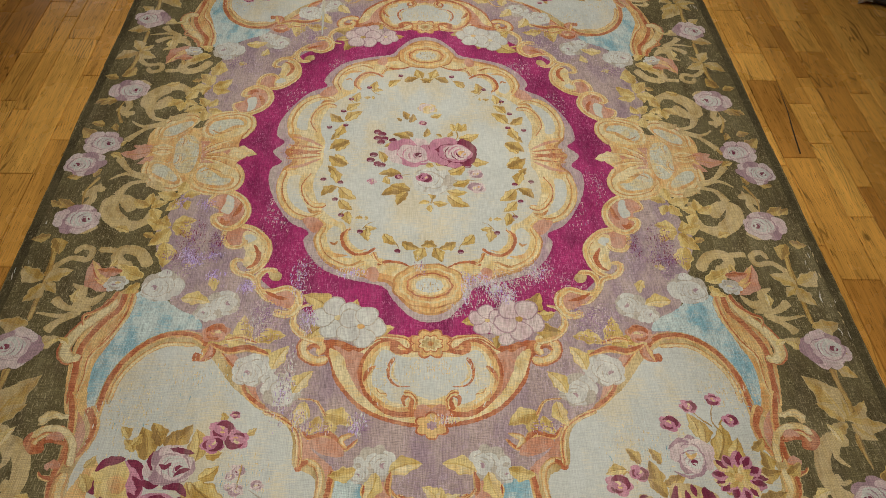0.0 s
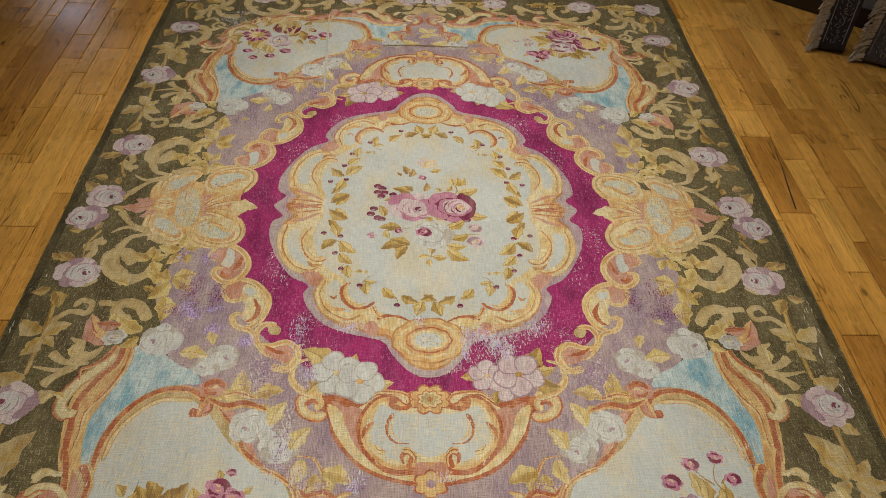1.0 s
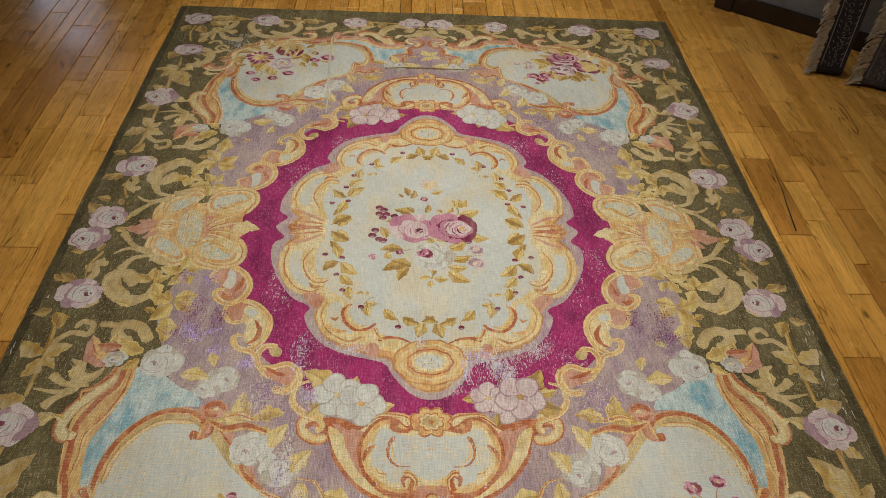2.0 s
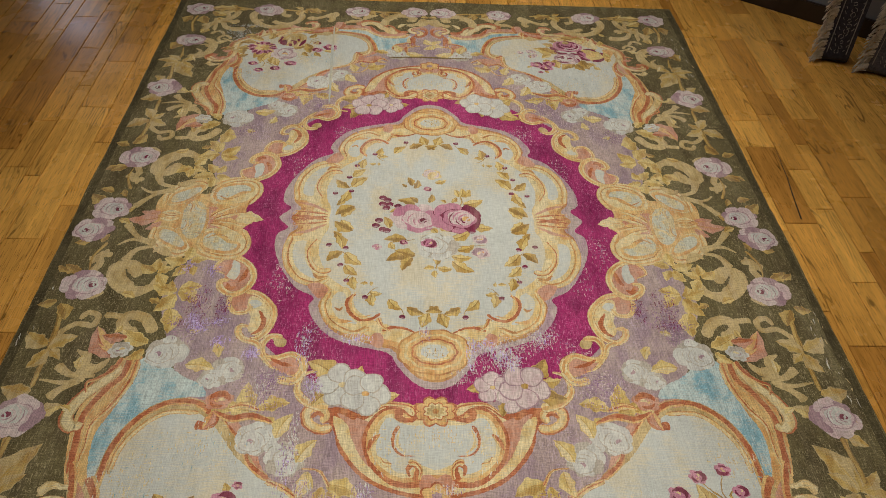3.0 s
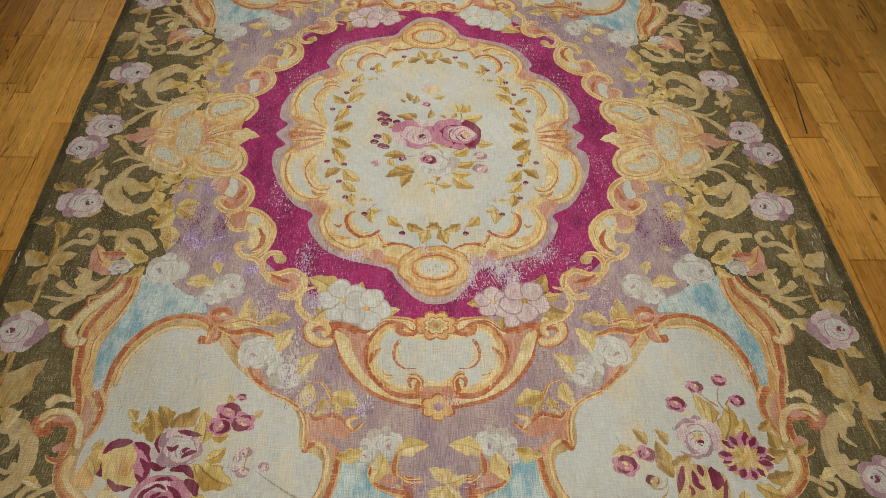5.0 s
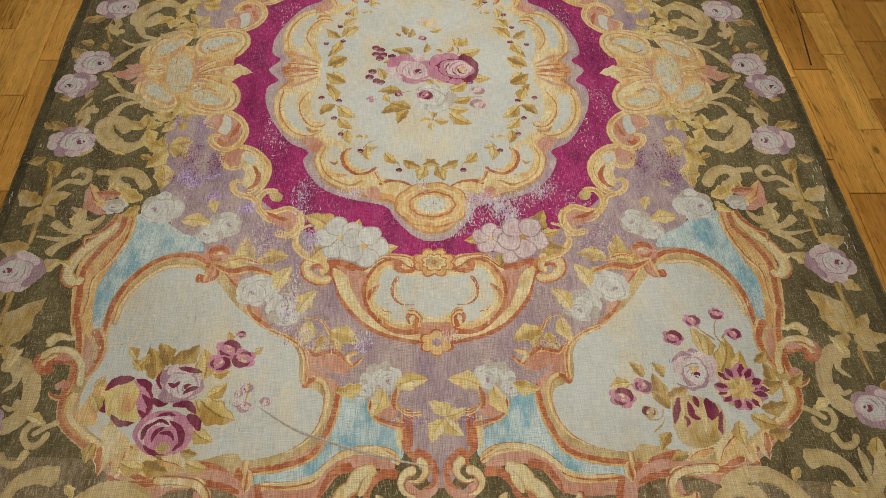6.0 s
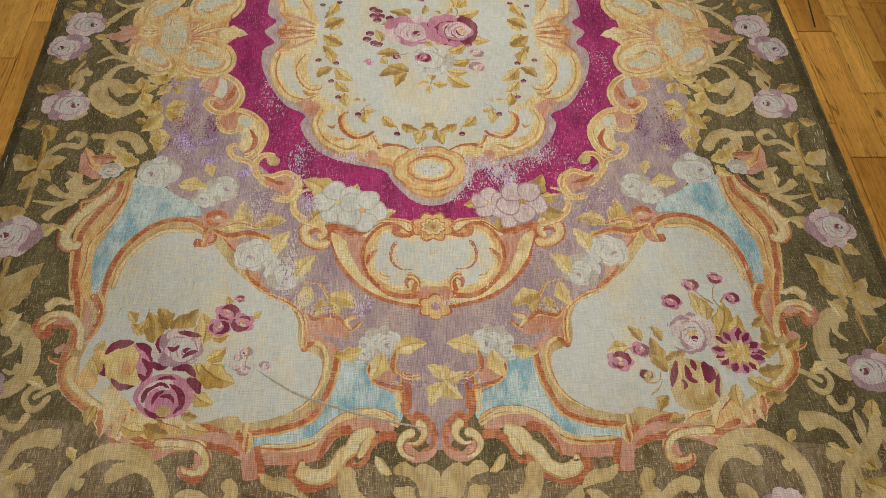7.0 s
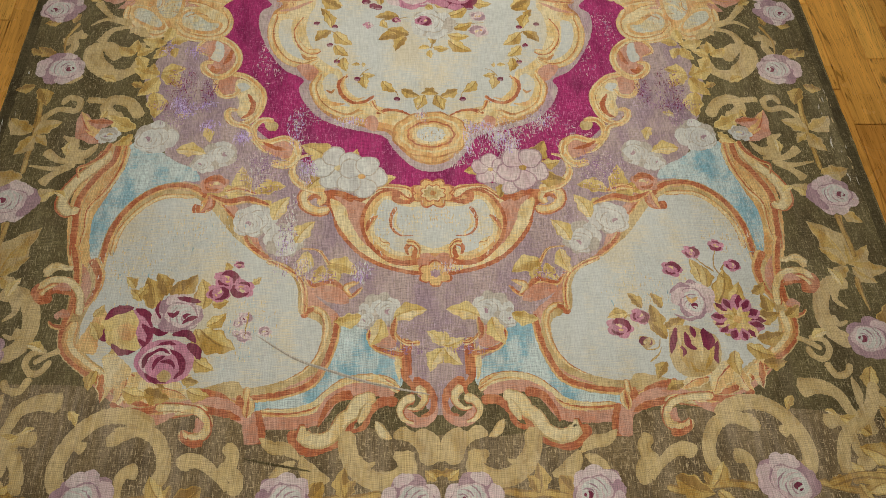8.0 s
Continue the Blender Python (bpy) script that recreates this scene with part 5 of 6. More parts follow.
scroll("tan", 30, [(1.022, 0.168), (1.077, 0.186), (1.104, 0.243)], "knob", "m4", "acanthus_scroll")
scroll("tan", 36, [(0.947, 0.215), (0.994, 0.18), (1.015, 0.198)], "leaf", "m4", "acanthus_scroll")
scroll("tan", 28, [(1.154, 0.214), (1.202, 0.208), (1.185, 0.254), (1.198, 0.294), (1.165, 0.322)], "even", "m4", "acanthus_scroll")
scroll("tan", 34, [(0.956, 0.266), (0.978, 0.244)], "leaf", "m4", "acanthus_scroll")

# lily sprays of the side border
sprig([(1.212, 1.12, 1.145, 0.997), (1.207, 1.123, 1.151, 1.073), (1.215, 1.12, 1.277, 1.067), (1.21, 1.127, 1.165, 1.171), (1.222, 1.131, 1.273, 1.173), (1.226, 1.12, 1.311, 1.132), (1.222, 1.108, 1.224, 1.059)], 0.5, "m4", ('leaf', 'tan', 'leaflight'))
sprig([(1.236, 0.62, 1.169, 0.587), (1.249, 0.616, 1.268, 0.578), (1.236, 0.634, 1.193, 0.667)], 0.5, "m4", ('leaf', 'tan', 'leaflight'))
scroll("leafstem", 14, [(1.241, 0.948), (1.233, 1.008), (1.245, 1.047)], "tail", "m4", "stem")
scroll("leafstem", 14, [(1.219, 1.179), (1.226, 1.234), (1.231, 1.269)], "tail", "m4", "stem")

# winding stems and leaves of the border
scroll("stem", 14, [(1.19, 0.15), (1.22, 0.224), (1.211, 0.295)], "tail", name="stem")
scroll("stem", 14, [(1.259, 0.443), (1.238, 0.532), (1.239, 0.605)], name="stem")
scroll("stem", 16, [(1.24, 0.5), (1.231, 0.585), (1.232, 0.701), (1.232, 0.779)], name="stem")
scroll("stem", 16, [(1.231, 0.947), (1.234, 0.998), (1.241, 1.057), (1.241, 1.095)], name="stem")
scroll("stem", 16, [(1.225, 1.161), (1.225, 1.215), (1.232, 1.269)], "tail", name="stem")
scroll("stem", 20, [(0.557, 1.736), (0.612, 1.749), (0.675, 1.734), (0.73, 1.733), (0.785, 1.742)], name="stem")
scroll("stem", 20, [(0.947, 1.733), (1, 1.748), (1.056, 1.757), (1.119, 1.734)], name="stem")
scroll("stem", 20, [(0.149, 1.734), (0.211, 1.744), (0.253, 1.742), (0.321, 1.754)], name="stem")
sprig([(1.235, 0.625, 1.172, 0.592), (1.24, 0.62, 1.308, 0.573), (1.233, 0.634, 1.268, 0.694), (1.228, 0.792, 1.305, 0.779), (1.18, 0.881, 1.126, 0.847), (1.254, 0.931, 1.296, 0.968)], 0.62, "m4", ("leaf", "tan", "leaflight"))
sprig([(0.584, 1.71, 0.658, 1.747), (0.674, 1.739, 0.705, 1.689), (0.666, 1.734, 0.658, 1.706), (0.683, 1.748, 0.72, 1.772), (0.976, 1.733, 1.024, 1.729), (1.046, 1.743, 1.07, 1.781), (1.026, 1.69, 1.079, 1.73)], 0.6, "m4")
sprig([(0.239, 1.742, 0.24, 1.682), (0.235, 1.742, 0.216, 1.706), (0.292, 1.702, 0.327, 1.739), (0.327, 1.739, 0.313, 1.708), (-0.002, 1.69, 0.026, 1.682), (0.014, 1.706, 0.037, 1.685), (1.176, 1.436, 1.163, 1.5), (1.242, 1.338, 1.281, 1.261), (0.826, 1.751, 0.839, 1.744)], 0.6, "m4")
sprig([(1.239, 0.295, 1.291, 0.266), (1.274, 0.43, 1.323, 0.445), (1.259, 0.443, 1.227, 0.502), (1.25, 0.134, 1.296, 0.148), (1.184, 0.025, 1.147, 0.045), (1.254, -0.069, 1.315, -0.111)], 0.6, "m4")
sprig([(0.881, 0.377, 0.817, 0.361), (0.88, 0.382, 0.821, 0.43), (0.886, 0.382, 0.958, 0.359), (0.887, 0.395, 0.934, 0.46), (0.902, 0.376, 0.911, 0.341), (0.894, 0.46, 0.879, 0.548), (0.88, 0.17, 0.891, 0.229), (0.873, 0.244, 0.823, 0.23), (0.875, 0.258, 0.852, 0.301), (0.883, 0.243, 0.951, 0.228), (0.884, 0.258, 0.914, 0.305)], 0.6, "m4", ("leaf", "leaflight", "straw"))
sprig([(0.974, 0.299, 0.928, 0.277), (0.973, 0.304, 0.943, 0.354), (0.98, 0.293, 1.03, 0.264), (0.974, 0.285, 0.981, 0.236)], 0.6, "m4", ("leaf", "leaflight", "straw"))
sprig([(1.175, 1.187, 1.152, 1.141), (1.086, 1.327, 1.044, 1.348), (0.938, 1.511, 0.918, 1.544), (1.042, 1.566, 1.017, 1.555), (1.117, 0.711, 1.114, 0.666), (1.122, 0.843, 1.091, 0.863)], 0.5, "m4", ("leaf", "leaflight", "straw"))
sprig([(1.281, 0.294, 1.317, 0.271), (1.071, 0.393, 1.029, 0.412), (1.212, 0.149, 1.197, 0.113), (0.971, 0.421, 0.936, 0.439), (1.028, 0.534, 1.042, 0.563)], 0.55, "m4")

# roses of the border
rose(1.23, -0.035, 0.082, 3.0, "border", "m2", 0.85)
rose(1.261, 0.081, 0.082, 0.3, "border", "m2", 0.85)
rose(1.211, 0.356, 0.088, 3.1, "border", "m4", 0.85)
rose(1.236, 0.875, 0.088, 0.0, "border", "m4", 0.85)
rose(1.212, 1.354, 0.085, 3.2, "border", "m4", 0.85)
rose(0.863, 1.73, 0.088, 0.6, "border", "m4", 0.85)
rose(0.386, 1.74, 0.08, 2.8, "border", "m4", 0.85)
rose(0.076, 1.748, 0.078, 2.9, "border", "m4", 0.85)
rose(1.232, 1.725, 0.085, 2.4)
sprig([(1.16, 1.70, 1.09, 1.66), (1.17, 1.74, 1.08, 1.76), (1.20, 1.64, 1.17, 1.56), (1.26, 1.64, 1.28, 1.57), (1.12, 1.62, 1.06, 1.58)], 0.6, "m4")
scroll("tan", 34, [(1.02, 1.70), (1.05, 1.62), (1.13, 1.56), (1.17, 1.48)], name="acanthus")
scroll("stem", 18, [(1.15, 1.73), (1.06, 1.72), (0.97, 1.74)], name="stem")
scroll("stem", 16, [(1.23, 1.64), (1.24, 1.55), (1.22, 1.45)], name="stem")

# white roses of the middle field
rose(0.858, 0.642, 0.08, 0.4, "white", "m4", 0.85)
rose(0.661, 0.714, 0.07, 3.4, "white", "m4", 0.85)
rose(0.697, 0.743, 0.045, 0.4, "white", "m4", 0.85)
rose(0.522, 0.951, 0.075, 0.6, "white", "m4", 0.85)
rose(0.437, 1.019, 0.07, 2.2, "white", "m4", 0.85)
rose(0.156, 1.243, 0.068, 2.8, "white", "m4", 0.85)
rose(0.191, 1.27, 0.04, 0.6, "white", "m4", 0.85)
sprig([(0.207, 1.261, 0.269, 1.274), (0.12, 1.268, 0.043, 1.25), (0.152, 1.269, 0.178, 1.336), (0.166, 1.054, 0.169, 1.054), (0.311, 1.097, 0.234, 1.125), (0.318, 1.103, 0.346, 1.149), (0.365, 1.056, 0.387, 1.122), (0.301, 1.112, 0.288, 1.166)], 0.55, "m4", ("leaf", "leaflight", "straw"))
sprig([(0.553, 0.859, 0.575, 0.775), (0.537, 0.849, 0.46, 0.834), (0.562, 0.86, 0.62, 0.829), (0.507, 0.88, 0.486, 0.904), (0.471, 0.95, 0.436, 0.883), (0.402, 1.028, 0.358, 0.969), (0.615, 0.86, 0.676, 0.814), (0.805, 0.56, 0.77, 0.549), (0.927, 0.608, 1.004, 0.561), (0.932, 0.631, 0.971, 0.666), (0.789, 0.692, 0.713, 0.705), (0.712, 0.607, 0.695, 0.653)], 0.55, "m4", ("leaf", "leaflight", "straw"))
sprig([(1.017, 0.666, 1.09, 0.561), (1.041, 0.643, 1.077, 0.615), (0.999, 0.584, 1.067, 0.577), (0.668, 0.86, 0.685, 0.912)], 0.5, "m4", ("rust", "salmon", "gold"))
flower(1.006, 0.634, 0.036, ('shade', 'white'), 6, "m4", 0.3, "mauve")
scroll("rust", 30, [(0.486, 0.9), (0.551, 0.876), (0.611, 0.885), (0.668, 0.86)], "leaf")
scroll("gold", 24, [(0.527, 0.859), (0.583, 0.839), (0.625, 0.85)], "leaf")
scroll("rust", 24, [(0.206, 1.174), (0.244, 1.201), (0.289, 1.157), (0.344, 1.167), (0.373, 1.131)], "leaf")
scroll("golddeep", 20, [(0.216, 1.156), (0.255, 1.174), (0.236, 1.201)], "leaf")
scroll("salmon", 50, [(0.243, 1.219), (0.293, 1.193), (0.343, 1.181)], "leaf")
scroll("gold", 12, [(0.302, 1.102), (0.332, 1.056), (0.383, 1.047)], "tail")
scroll("rust", 20, [(0.112, 1.268), (0.121, 1.311), (0.113, 1.335)], "leaf")
flower(0.657, 0.822, 0.040, ('rust', 'salmon'), 5, "m4", 0.3, "gold")
sprig([(0.016, 1.35, -0.021, 1.316), (0.016, 1.353, 0.063, 1.334), (0.016, 1.358, 0.055, 1.399), (0.013, 1.36, -0.016, 1.414), (0.014, 1.353, 0.019, 1.317)], 0.6, "ends", ("leaf", "leaflight", "straw"))

# blossoms between the shields and the ring: white on one side, mauve on the other
sprig([(0.184, 0.782, 0.1, 0.779), (0.225, 0.825, 0.203, 0.876), (0.302, 0.74, 0.358, 0.663), (0.324, 0.794, 0.41, 0.812), (0.337, 0.751, 0.4, 0.741), (0.246, 0.772, 0.242, 0.718)], 0.6, "turn", ('leafdark', 'leaf', 'leaflight'))
sprig([(-0.304, 0.747, -0.404, 0.677), (-0.261, 0.747, -0.233, 0.693), (-0.191, 0.801, -0.113, 0.799), (-0.215, 0.842, -0.198, 0.877), (-0.32, 0.789, -0.377, 0.841)], 0.6, "turn", ('leafdark', 'leaf', 'leaflight'))
flower(0.181, 0.771, 0.06, ('mauve', 'rose'), 5, "turn", 0.9, "straw")
flower(0.243, 0.814, 0.052, ('shade', 'rose'), 4, "turn", 0.3, "gold")
flower(0.282, 0.766, 0.082, ('mauve', 'rose'), 5, "turn", 0.3, "leaf")
flower(-0.29, 0.764, 0.08, ('shade', 'white'), 5, "turn", 0.7, "straw")
flower(-0.216, 0.796, 0.079, ('shade', 'white'), 5, "turn", 0.1, "gold")

# worn violet patches of the field
worn(0.515, 0.753, 0.09, 0.06, 110, ("violet", "violet", "rose"), "m4", 80, 0.5)
worn(0.315, 1.134, 0.05, 0.02, 30, ("violet", "violet", "rose"), "m4", 81, 0.5)
worn(0.807, 0.549, 0.06, 0.05, 70, ("violet", "violet", "rose"), "m4", 82, 0.5)
worn(0.084, 1.359, 0.06, 0.02, 30, ("violet", "violet", "rose"), "m4", 83, 0.5)
worn(0.515, 0.817, 0.06, 0.05, 40, ("violet", "violet", "rose"), "m4", 84, 0.5)
worn(0.806, 0.436, 0.05, 0.09, 170, ("violet", "wine", "violet"), "m2", 90, 0.3)
worn(0.713, 0.45, 0.025, 0.06, 80, ("violet", "wine", "violet"), "m2", 91, 0.3)
worn(0.808, 0.512, 0.09, 0.025, 110, ("violet", "wine", "violet"), "m2", 92, 0.3)
worn(-0.97, -1.37, 0.06, 0.08, 90, ("white", "grey", "blue"), "one", 120, 0.3)
worn(-0.992, -1.415, 0.1, 0.03, 60, ("white", "grey", "blue"), "one", 121, 0.3)
worn(-0.663, -1.374, 0.04, 0.06, 50, ("white", "grey", "blue"), "one", 122, 0.3)
worn(-0.93, -1.478, 0.12, 0.02, 50, ("white", "grey", "blue"), "one", 123, 0.3)
worn(-0.856, 1.115, 0.12, 0.12, 140, ("straw", "straw", "white", "blue"), "turn", 160, 0.12)
worn(-0.541, 1.291, 0.12, 0.12, 120, ("straw", "straw", "white", "blue"), "turn", 161, 0.12)
worn(0.607, 1.206, 0.14, 0.1, 130, ("straw", "straw", "white", "blue"), "turn", 162, 0.12)
worn(0.879, 1.024, 0.1, 0.08, 80, ("straw", "straw", "white", "blue"), "turn", 163, 0.12)
worn(-0.672, 0.969, 0.15, 0.08, 90, ("straw", "straw", "white", "blue"), "turn", 164, 0.12)
worn(-0.419, 0.971, 0.02, 0.12, 90, ("violet", "white", "rose"), "one", 180, 0.08)
worn(-0.378, 1.103, 0.03, 0.05, 50, ("violet", "white", "rose"), "one", 181, 0.08)
worn(-0.031, 0.548, 0.02, 0.05, 30, ("violet", "white", "rose"), "one", 182, 0.08)
worn(-0.535, 0.769, 0.03, 0.08, 50, ("violet", "white", "rose"), "one", 183, 0.08)
worn(0.032, 1.108, 0.05, 0.02, 30, ("violet", "white", "rose"), "one", 184, 0.08)

# violet threads that show through the worn field
worn(-0.808, 0.508, 0.027, 0.037, 90, ("lavender", "violet", "lavender"), "one", 200, 0.3)
worn(-0.782, 0.538, 0.038, 0.024, 60, ("lavender", "violet", "lavender"), "one", 201, 0.3)
worn(-0.592, 0.642, 0.03, 0.027, 70, ("lavender", "violet", "lavender"), "one", 202, 0.3)
worn(-0.732, 0.515, 0.048, 0.023, 50, ("lavender", "violet", "lavender"), "one", 203, 0.3)
worn(-0.695, 0.596, 0.038, 0.023, 40, ("lavender", "violet", "lavender"), "one", 204, 0.3)
worn(-0.791, 0.279, 0.03, 0.031, 40, ("lavender", "violet", "lavender"), "one", 205, 0.3)
worn(-0.878, 0.267, 0.027, 0.031, 30, ("lavender", "violet", "lavender"), "one", 206, 0.3)
worn(-0.426, 0.603, 0.03, 0.089, 90, ("lavender", "violet", "white"), "one", 220, 0.15)
worn(-0.381, 0.768, 0.03, 0.054, 110, ("lavender", "violet", "white"), "one", 221, 0.15)
worn(-0.21, 1.122, 0.033, 0.036, 70, ("lavender", "violet", "white"), "one", 222, 0.15)
worn(-0.438, 1.045, 0.024, 0.11, 60, ("lavender", "violet", "white"), "one", 223, 0.15)
worn(0.121, 0.639, 0.018, 0.067, 90, ("lavender", "white", "rose"), "one", 240, 0.12)
worn(0.212, 0.639, 0.043, 0.05, 160, ("lavender", "white", "rose"), "one", 241, 0.12)
worn(0.254, 0.673, 0.03, 0.032, 80, ("lavender", "white", "rose"), "one", 242, 0.12)
worn(0.159, 0.605, 0.035, 0.032, 80, ("lavender", "white", "rose"), "one", 243, 0.12)
worn(-0.257, 0.58, 0.055, 0.024, 70, ("lavender", "white", "rose"), "one", 244, 0.12)
worn(0.363, 0.582, 0.044, 0.038, 60, ("lavender", "white", "rose"), "one", 245, 0.12)

# bouquet with a chrysanthemum
sprig([(0.795, 1.244, 0.833, 1.133), (0.828, 1.245, 0.869, 1.174), (0.761, 1.173, 0.743, 1.098), (0.774, 1.191, 0.773, 1.118), (0.602, 1.327, 0.601, 1.241), (0.629, 1.311, 0.691, 1.278), (0.63, 1.344, 0.592, 1.293), (0.532, 1.266, 0.475, 1.278), (0.534, 1.309, 0.526, 1.329), (0.575, 1.25, 0.542, 1.205), (0.933, 1.281, 0.926, 1.211), (0.883, 1.349, 0.96, 1.333), (0.848, 1.365, 0.919, 1.396), (0.812, 1.381, 0.811, 1.453), (0.884, 1.281, 0.964, 1.273)], 0.55, "turn")
scroll("stem", 6, [(0.831, 1.159), (0.81, 1.118), (0.827, 1.062)], "tail", copies="turn", name="stem")
scroll("stem", 6, [(0.806, 1.137), (0.768, 1.103), (0.751, 1.08)], "tail", copies="turn", name="stem")
scroll("stem", 6, [(0.828, 1.133), (0.851, 1.109), (0.865, 1.119)], "tail", copies="turn", name="stem")
scroll("stem", 6, [(0.534, 1.275), (0.564, 1.267), (0.595, 1.276)], "tail", copies="turn", name="stem")
scroll("stem", 6, [(0.507, 1.309), (0.523, 1.278), (0.54, 1.268)], "tail", copies="turn", name="stem")
scroll("stem", 6, [(0.561, 1.343), (0.57, 1.373), (0.602, 1.369), (0.611, 1.344)], "tail", copies="turn", name="stem")
scroll("stem", 6, [(0.572, 1.409), (0.598, 1.39), (0.61, 1.369)], "tail", copies="turn", name="stem")
flower(0.752, 1.074, 0.025, ('wine', 'pink'), 6, "turn", 0.3, "gold")
flower(0.831, 1.052, 0.023, ('wine', 'wine'), 5, "turn", 0.3, "gold")
flower(0.865, 1.119, 0.023, ('wine', 'pink'), 4, "turn", 0.3, "gold")
flower(0.684, 1.128, 0.029, ('wine', 'pink'), 5, "turn", 0.3, "pink")
flower(0.504, 1.309, 0.035, ('wine', 'pink'), 5, "turn", 0.3, "gold")
flower(0.566, 1.276, 0.027, ('wine', 'pink'), 4, "turn", 0.3, "wine")
flower(0.572, 1.352, 0.021, ('wine', 'tan'), 3, "turn", 0.3, "gold")
panel("tan", [(0.641, 1.319), (0.677, 1.304), (0.73, 1.317), (0.772, 1.346), (0.766, 1.412), (0.718, 1.449), (0.659, 1.451), (0.63, 1.409)], "turn", "tulip")
scroll("wine", 20, [(0.661, 1.311), (0.648, 1.348), (0.634, 1.387)], "leaf", "turn", "petal")
scroll("wine", 20, [(0.684, 1.325), (0.689, 1.365), (0.709, 1.375)], "leaf", "turn", "petal")
scroll("wine", 18, [(0.703, 1.308), (0.709, 1.342)], "leaf", "turn", "petal")
scroll("wine", 34, [(0.737, 1.316), (0.738, 1.349), (0.739, 1.379)], "leaf", "turn", "petal")
scroll("wine", 18, [(0.77, 1.353), (0.755, 1.392), (0.759, 1.418)], "leaf", "turn", "petal")
scroll("leaf1", 14, [(0.669, 1.345), (0.664, 1.394), (0.675, 1.43)], "leaf", "turn", "petal")
scroll("straw", 12, [(0.725, 1.329), (0.719, 1.37), (0.713, 1.411)], "leaf", "turn", "petal")
scroll("leaf1", 14, [(0.757, 1.355), (0.74, 1.403), (0.718, 1.435)], "leaf", "turn", "petal")
scroll("wine", 12, [(0.662, 1.364), (0.673, 1.381), (0.663, 1.397)], "leaf", "turn", "petal")
scroll("wine", 12, [(0.753, 1.329), (0.757, 1.353), (0.746, 1.376)], "leaf", "turn", "petal")
scroll("straw", 12, [(0.666, 1.319), (0.663, 1.353), (0.653, 1.385)], "leaf", "turn", "petal")
scroll("leaf1", 10, [(0.682, 1.41), (0.693, 1.435), (0.714, 1.44)], "leaf", "turn", "petal")
rose(0.725, 1.225, 0.072, 1.5, "palerose", "turn", 0.85)
scroll("gold1", 14, [(0.709, 1.215), (0.722, 1.232), (0.741, 1.219)], "leaf", "turn", "heart")
scroll("mauve1", 12, [(0.662, 1.207), (0.693, 1.182), (0.728, 1.186)], "leaf", "turn", "petal")
scroll("mauve1", 10, [(0.663, 1.27), (0.708, 1.288), (0.761, 1.265)], "leaf", "turn", "petal")
daisy(0.842, 1.289, 0.08, "turn")

# bouquet with a full pink rose
sprig([(-0.774, 1.232, -0.802, 1.137), (-0.743, 1.19, -0.777, 1.123), (-0.72, 1.187, -0.667, 1.128), (-0.732, 1.191, -0.714, 1.147), (-0.64, 1.235, -0.653, 1.143), (-0.617, 1.218, -0.572, 1.21), (-0.652, 1.293, -0.604, 1.355), (-0.637, 1.296, -0.541, 1.351), (-0.623, 1.285, -0.575, 1.248), (-0.649, 1.373, -0.591, 1.408), (-0.836, 1.346, -0.868, 1.372), (-0.809, 1.206, -0.843, 1.172), (-0.669, 1.434, -0.625, 1.441), (-0.748, 1.433, -0.709, 1.456), (-0.82, 1.189, -0.799, 1.155), (-0.515, 1.159, -0.49, 1.138), (-0.582, 1.123, -0.59, 1.09)], 0.62, "turn", ('leafdark', 'leaf', 'leaflight'))
panel("straw", [(-0.882, 1.372), (-0.855, 1.361), (-0.801, 1.404), (-0.818, 1.434), (-0.857, 1.427)], "turn", "petal")
panel("straw", [(-0.797, 1.423), (-0.753, 1.433), (-0.723, 1.457), (-0.764, 1.465), (-0.802, 1.45)], "turn", "petal")
panel("gold", [(-0.955, 1.336), (-0.932, 1.271), (-0.912, 1.222), (-0.89, 1.256), (-0.901, 1.313), (-0.906, 1.36)], "turn", "petal")
panel("leaflight", [(-0.905, 1.272), (-0.878, 1.242), (-0.827, 1.233), (-0.781, 1.264), (-0.772, 1.315), (-0.799, 1.351), (-0.851, 1.347), (-0.887, 1.318)], "turn", "open_rose")
panel("pink", [(-0.825, 1.233), (-0.776, 1.258), (-0.76, 1.32), (-0.782, 1.345), (-0.807, 1.303), (-0.805, 1.267)], "turn", "petal")
scroll("wine", 26, [(-0.895, 1.262), (-0.873, 1.236), (-0.824, 1.227)], "leaf", "turn", "petal")
scroll("wine", 22, [(-0.82, 1.23), (-0.783, 1.251), (-0.769, 1.284)], "leaf", "turn", "petal")
scroll("wine", 16, [(-0.797, 1.274), (-0.771, 1.304), (-0.775, 1.336)], "leaf", "turn", "petal")
scroll("wine", 20, [(-0.898, 1.279), (-0.898, 1.305), (-0.883, 1.324)], "leaf", "turn", "petal")
scroll("wine", 18, [(-0.867, 1.331), (-0.839, 1.354), (-0.801, 1.354)], "leaf", "turn", "petal")
scroll("wine", 14, [(-0.798, 1.319), (-0.777, 1.339), (-0.79, 1.351)], "leaf", "turn", "petal")
scroll("wine", 20, [(-0.777, 1.287), (-0.745, 1.301), (-0.719, 1.295)], "leaf", "turn", "petal")
panel("gold", [(-0.858, 1.286), (-0.834, 1.27), (-0.809, 1.29), (-0.813, 1.319), (-0.843, 1.318)], "turn", "heart")
rose(-0.704, 1.247, 0.076, 0.4, "palerose", "turn", 0.85)
scroll("wine", 16, [(-0.713, 1.198), (-0.681, 1.205), (-0.646, 1.212)], "leaf", "turn", "petal")
scroll("wine", 14, [(-0.733, 1.242), (-0.717, 1.252), (-0.701, 1.237)], "leaf", "turn", "petal")
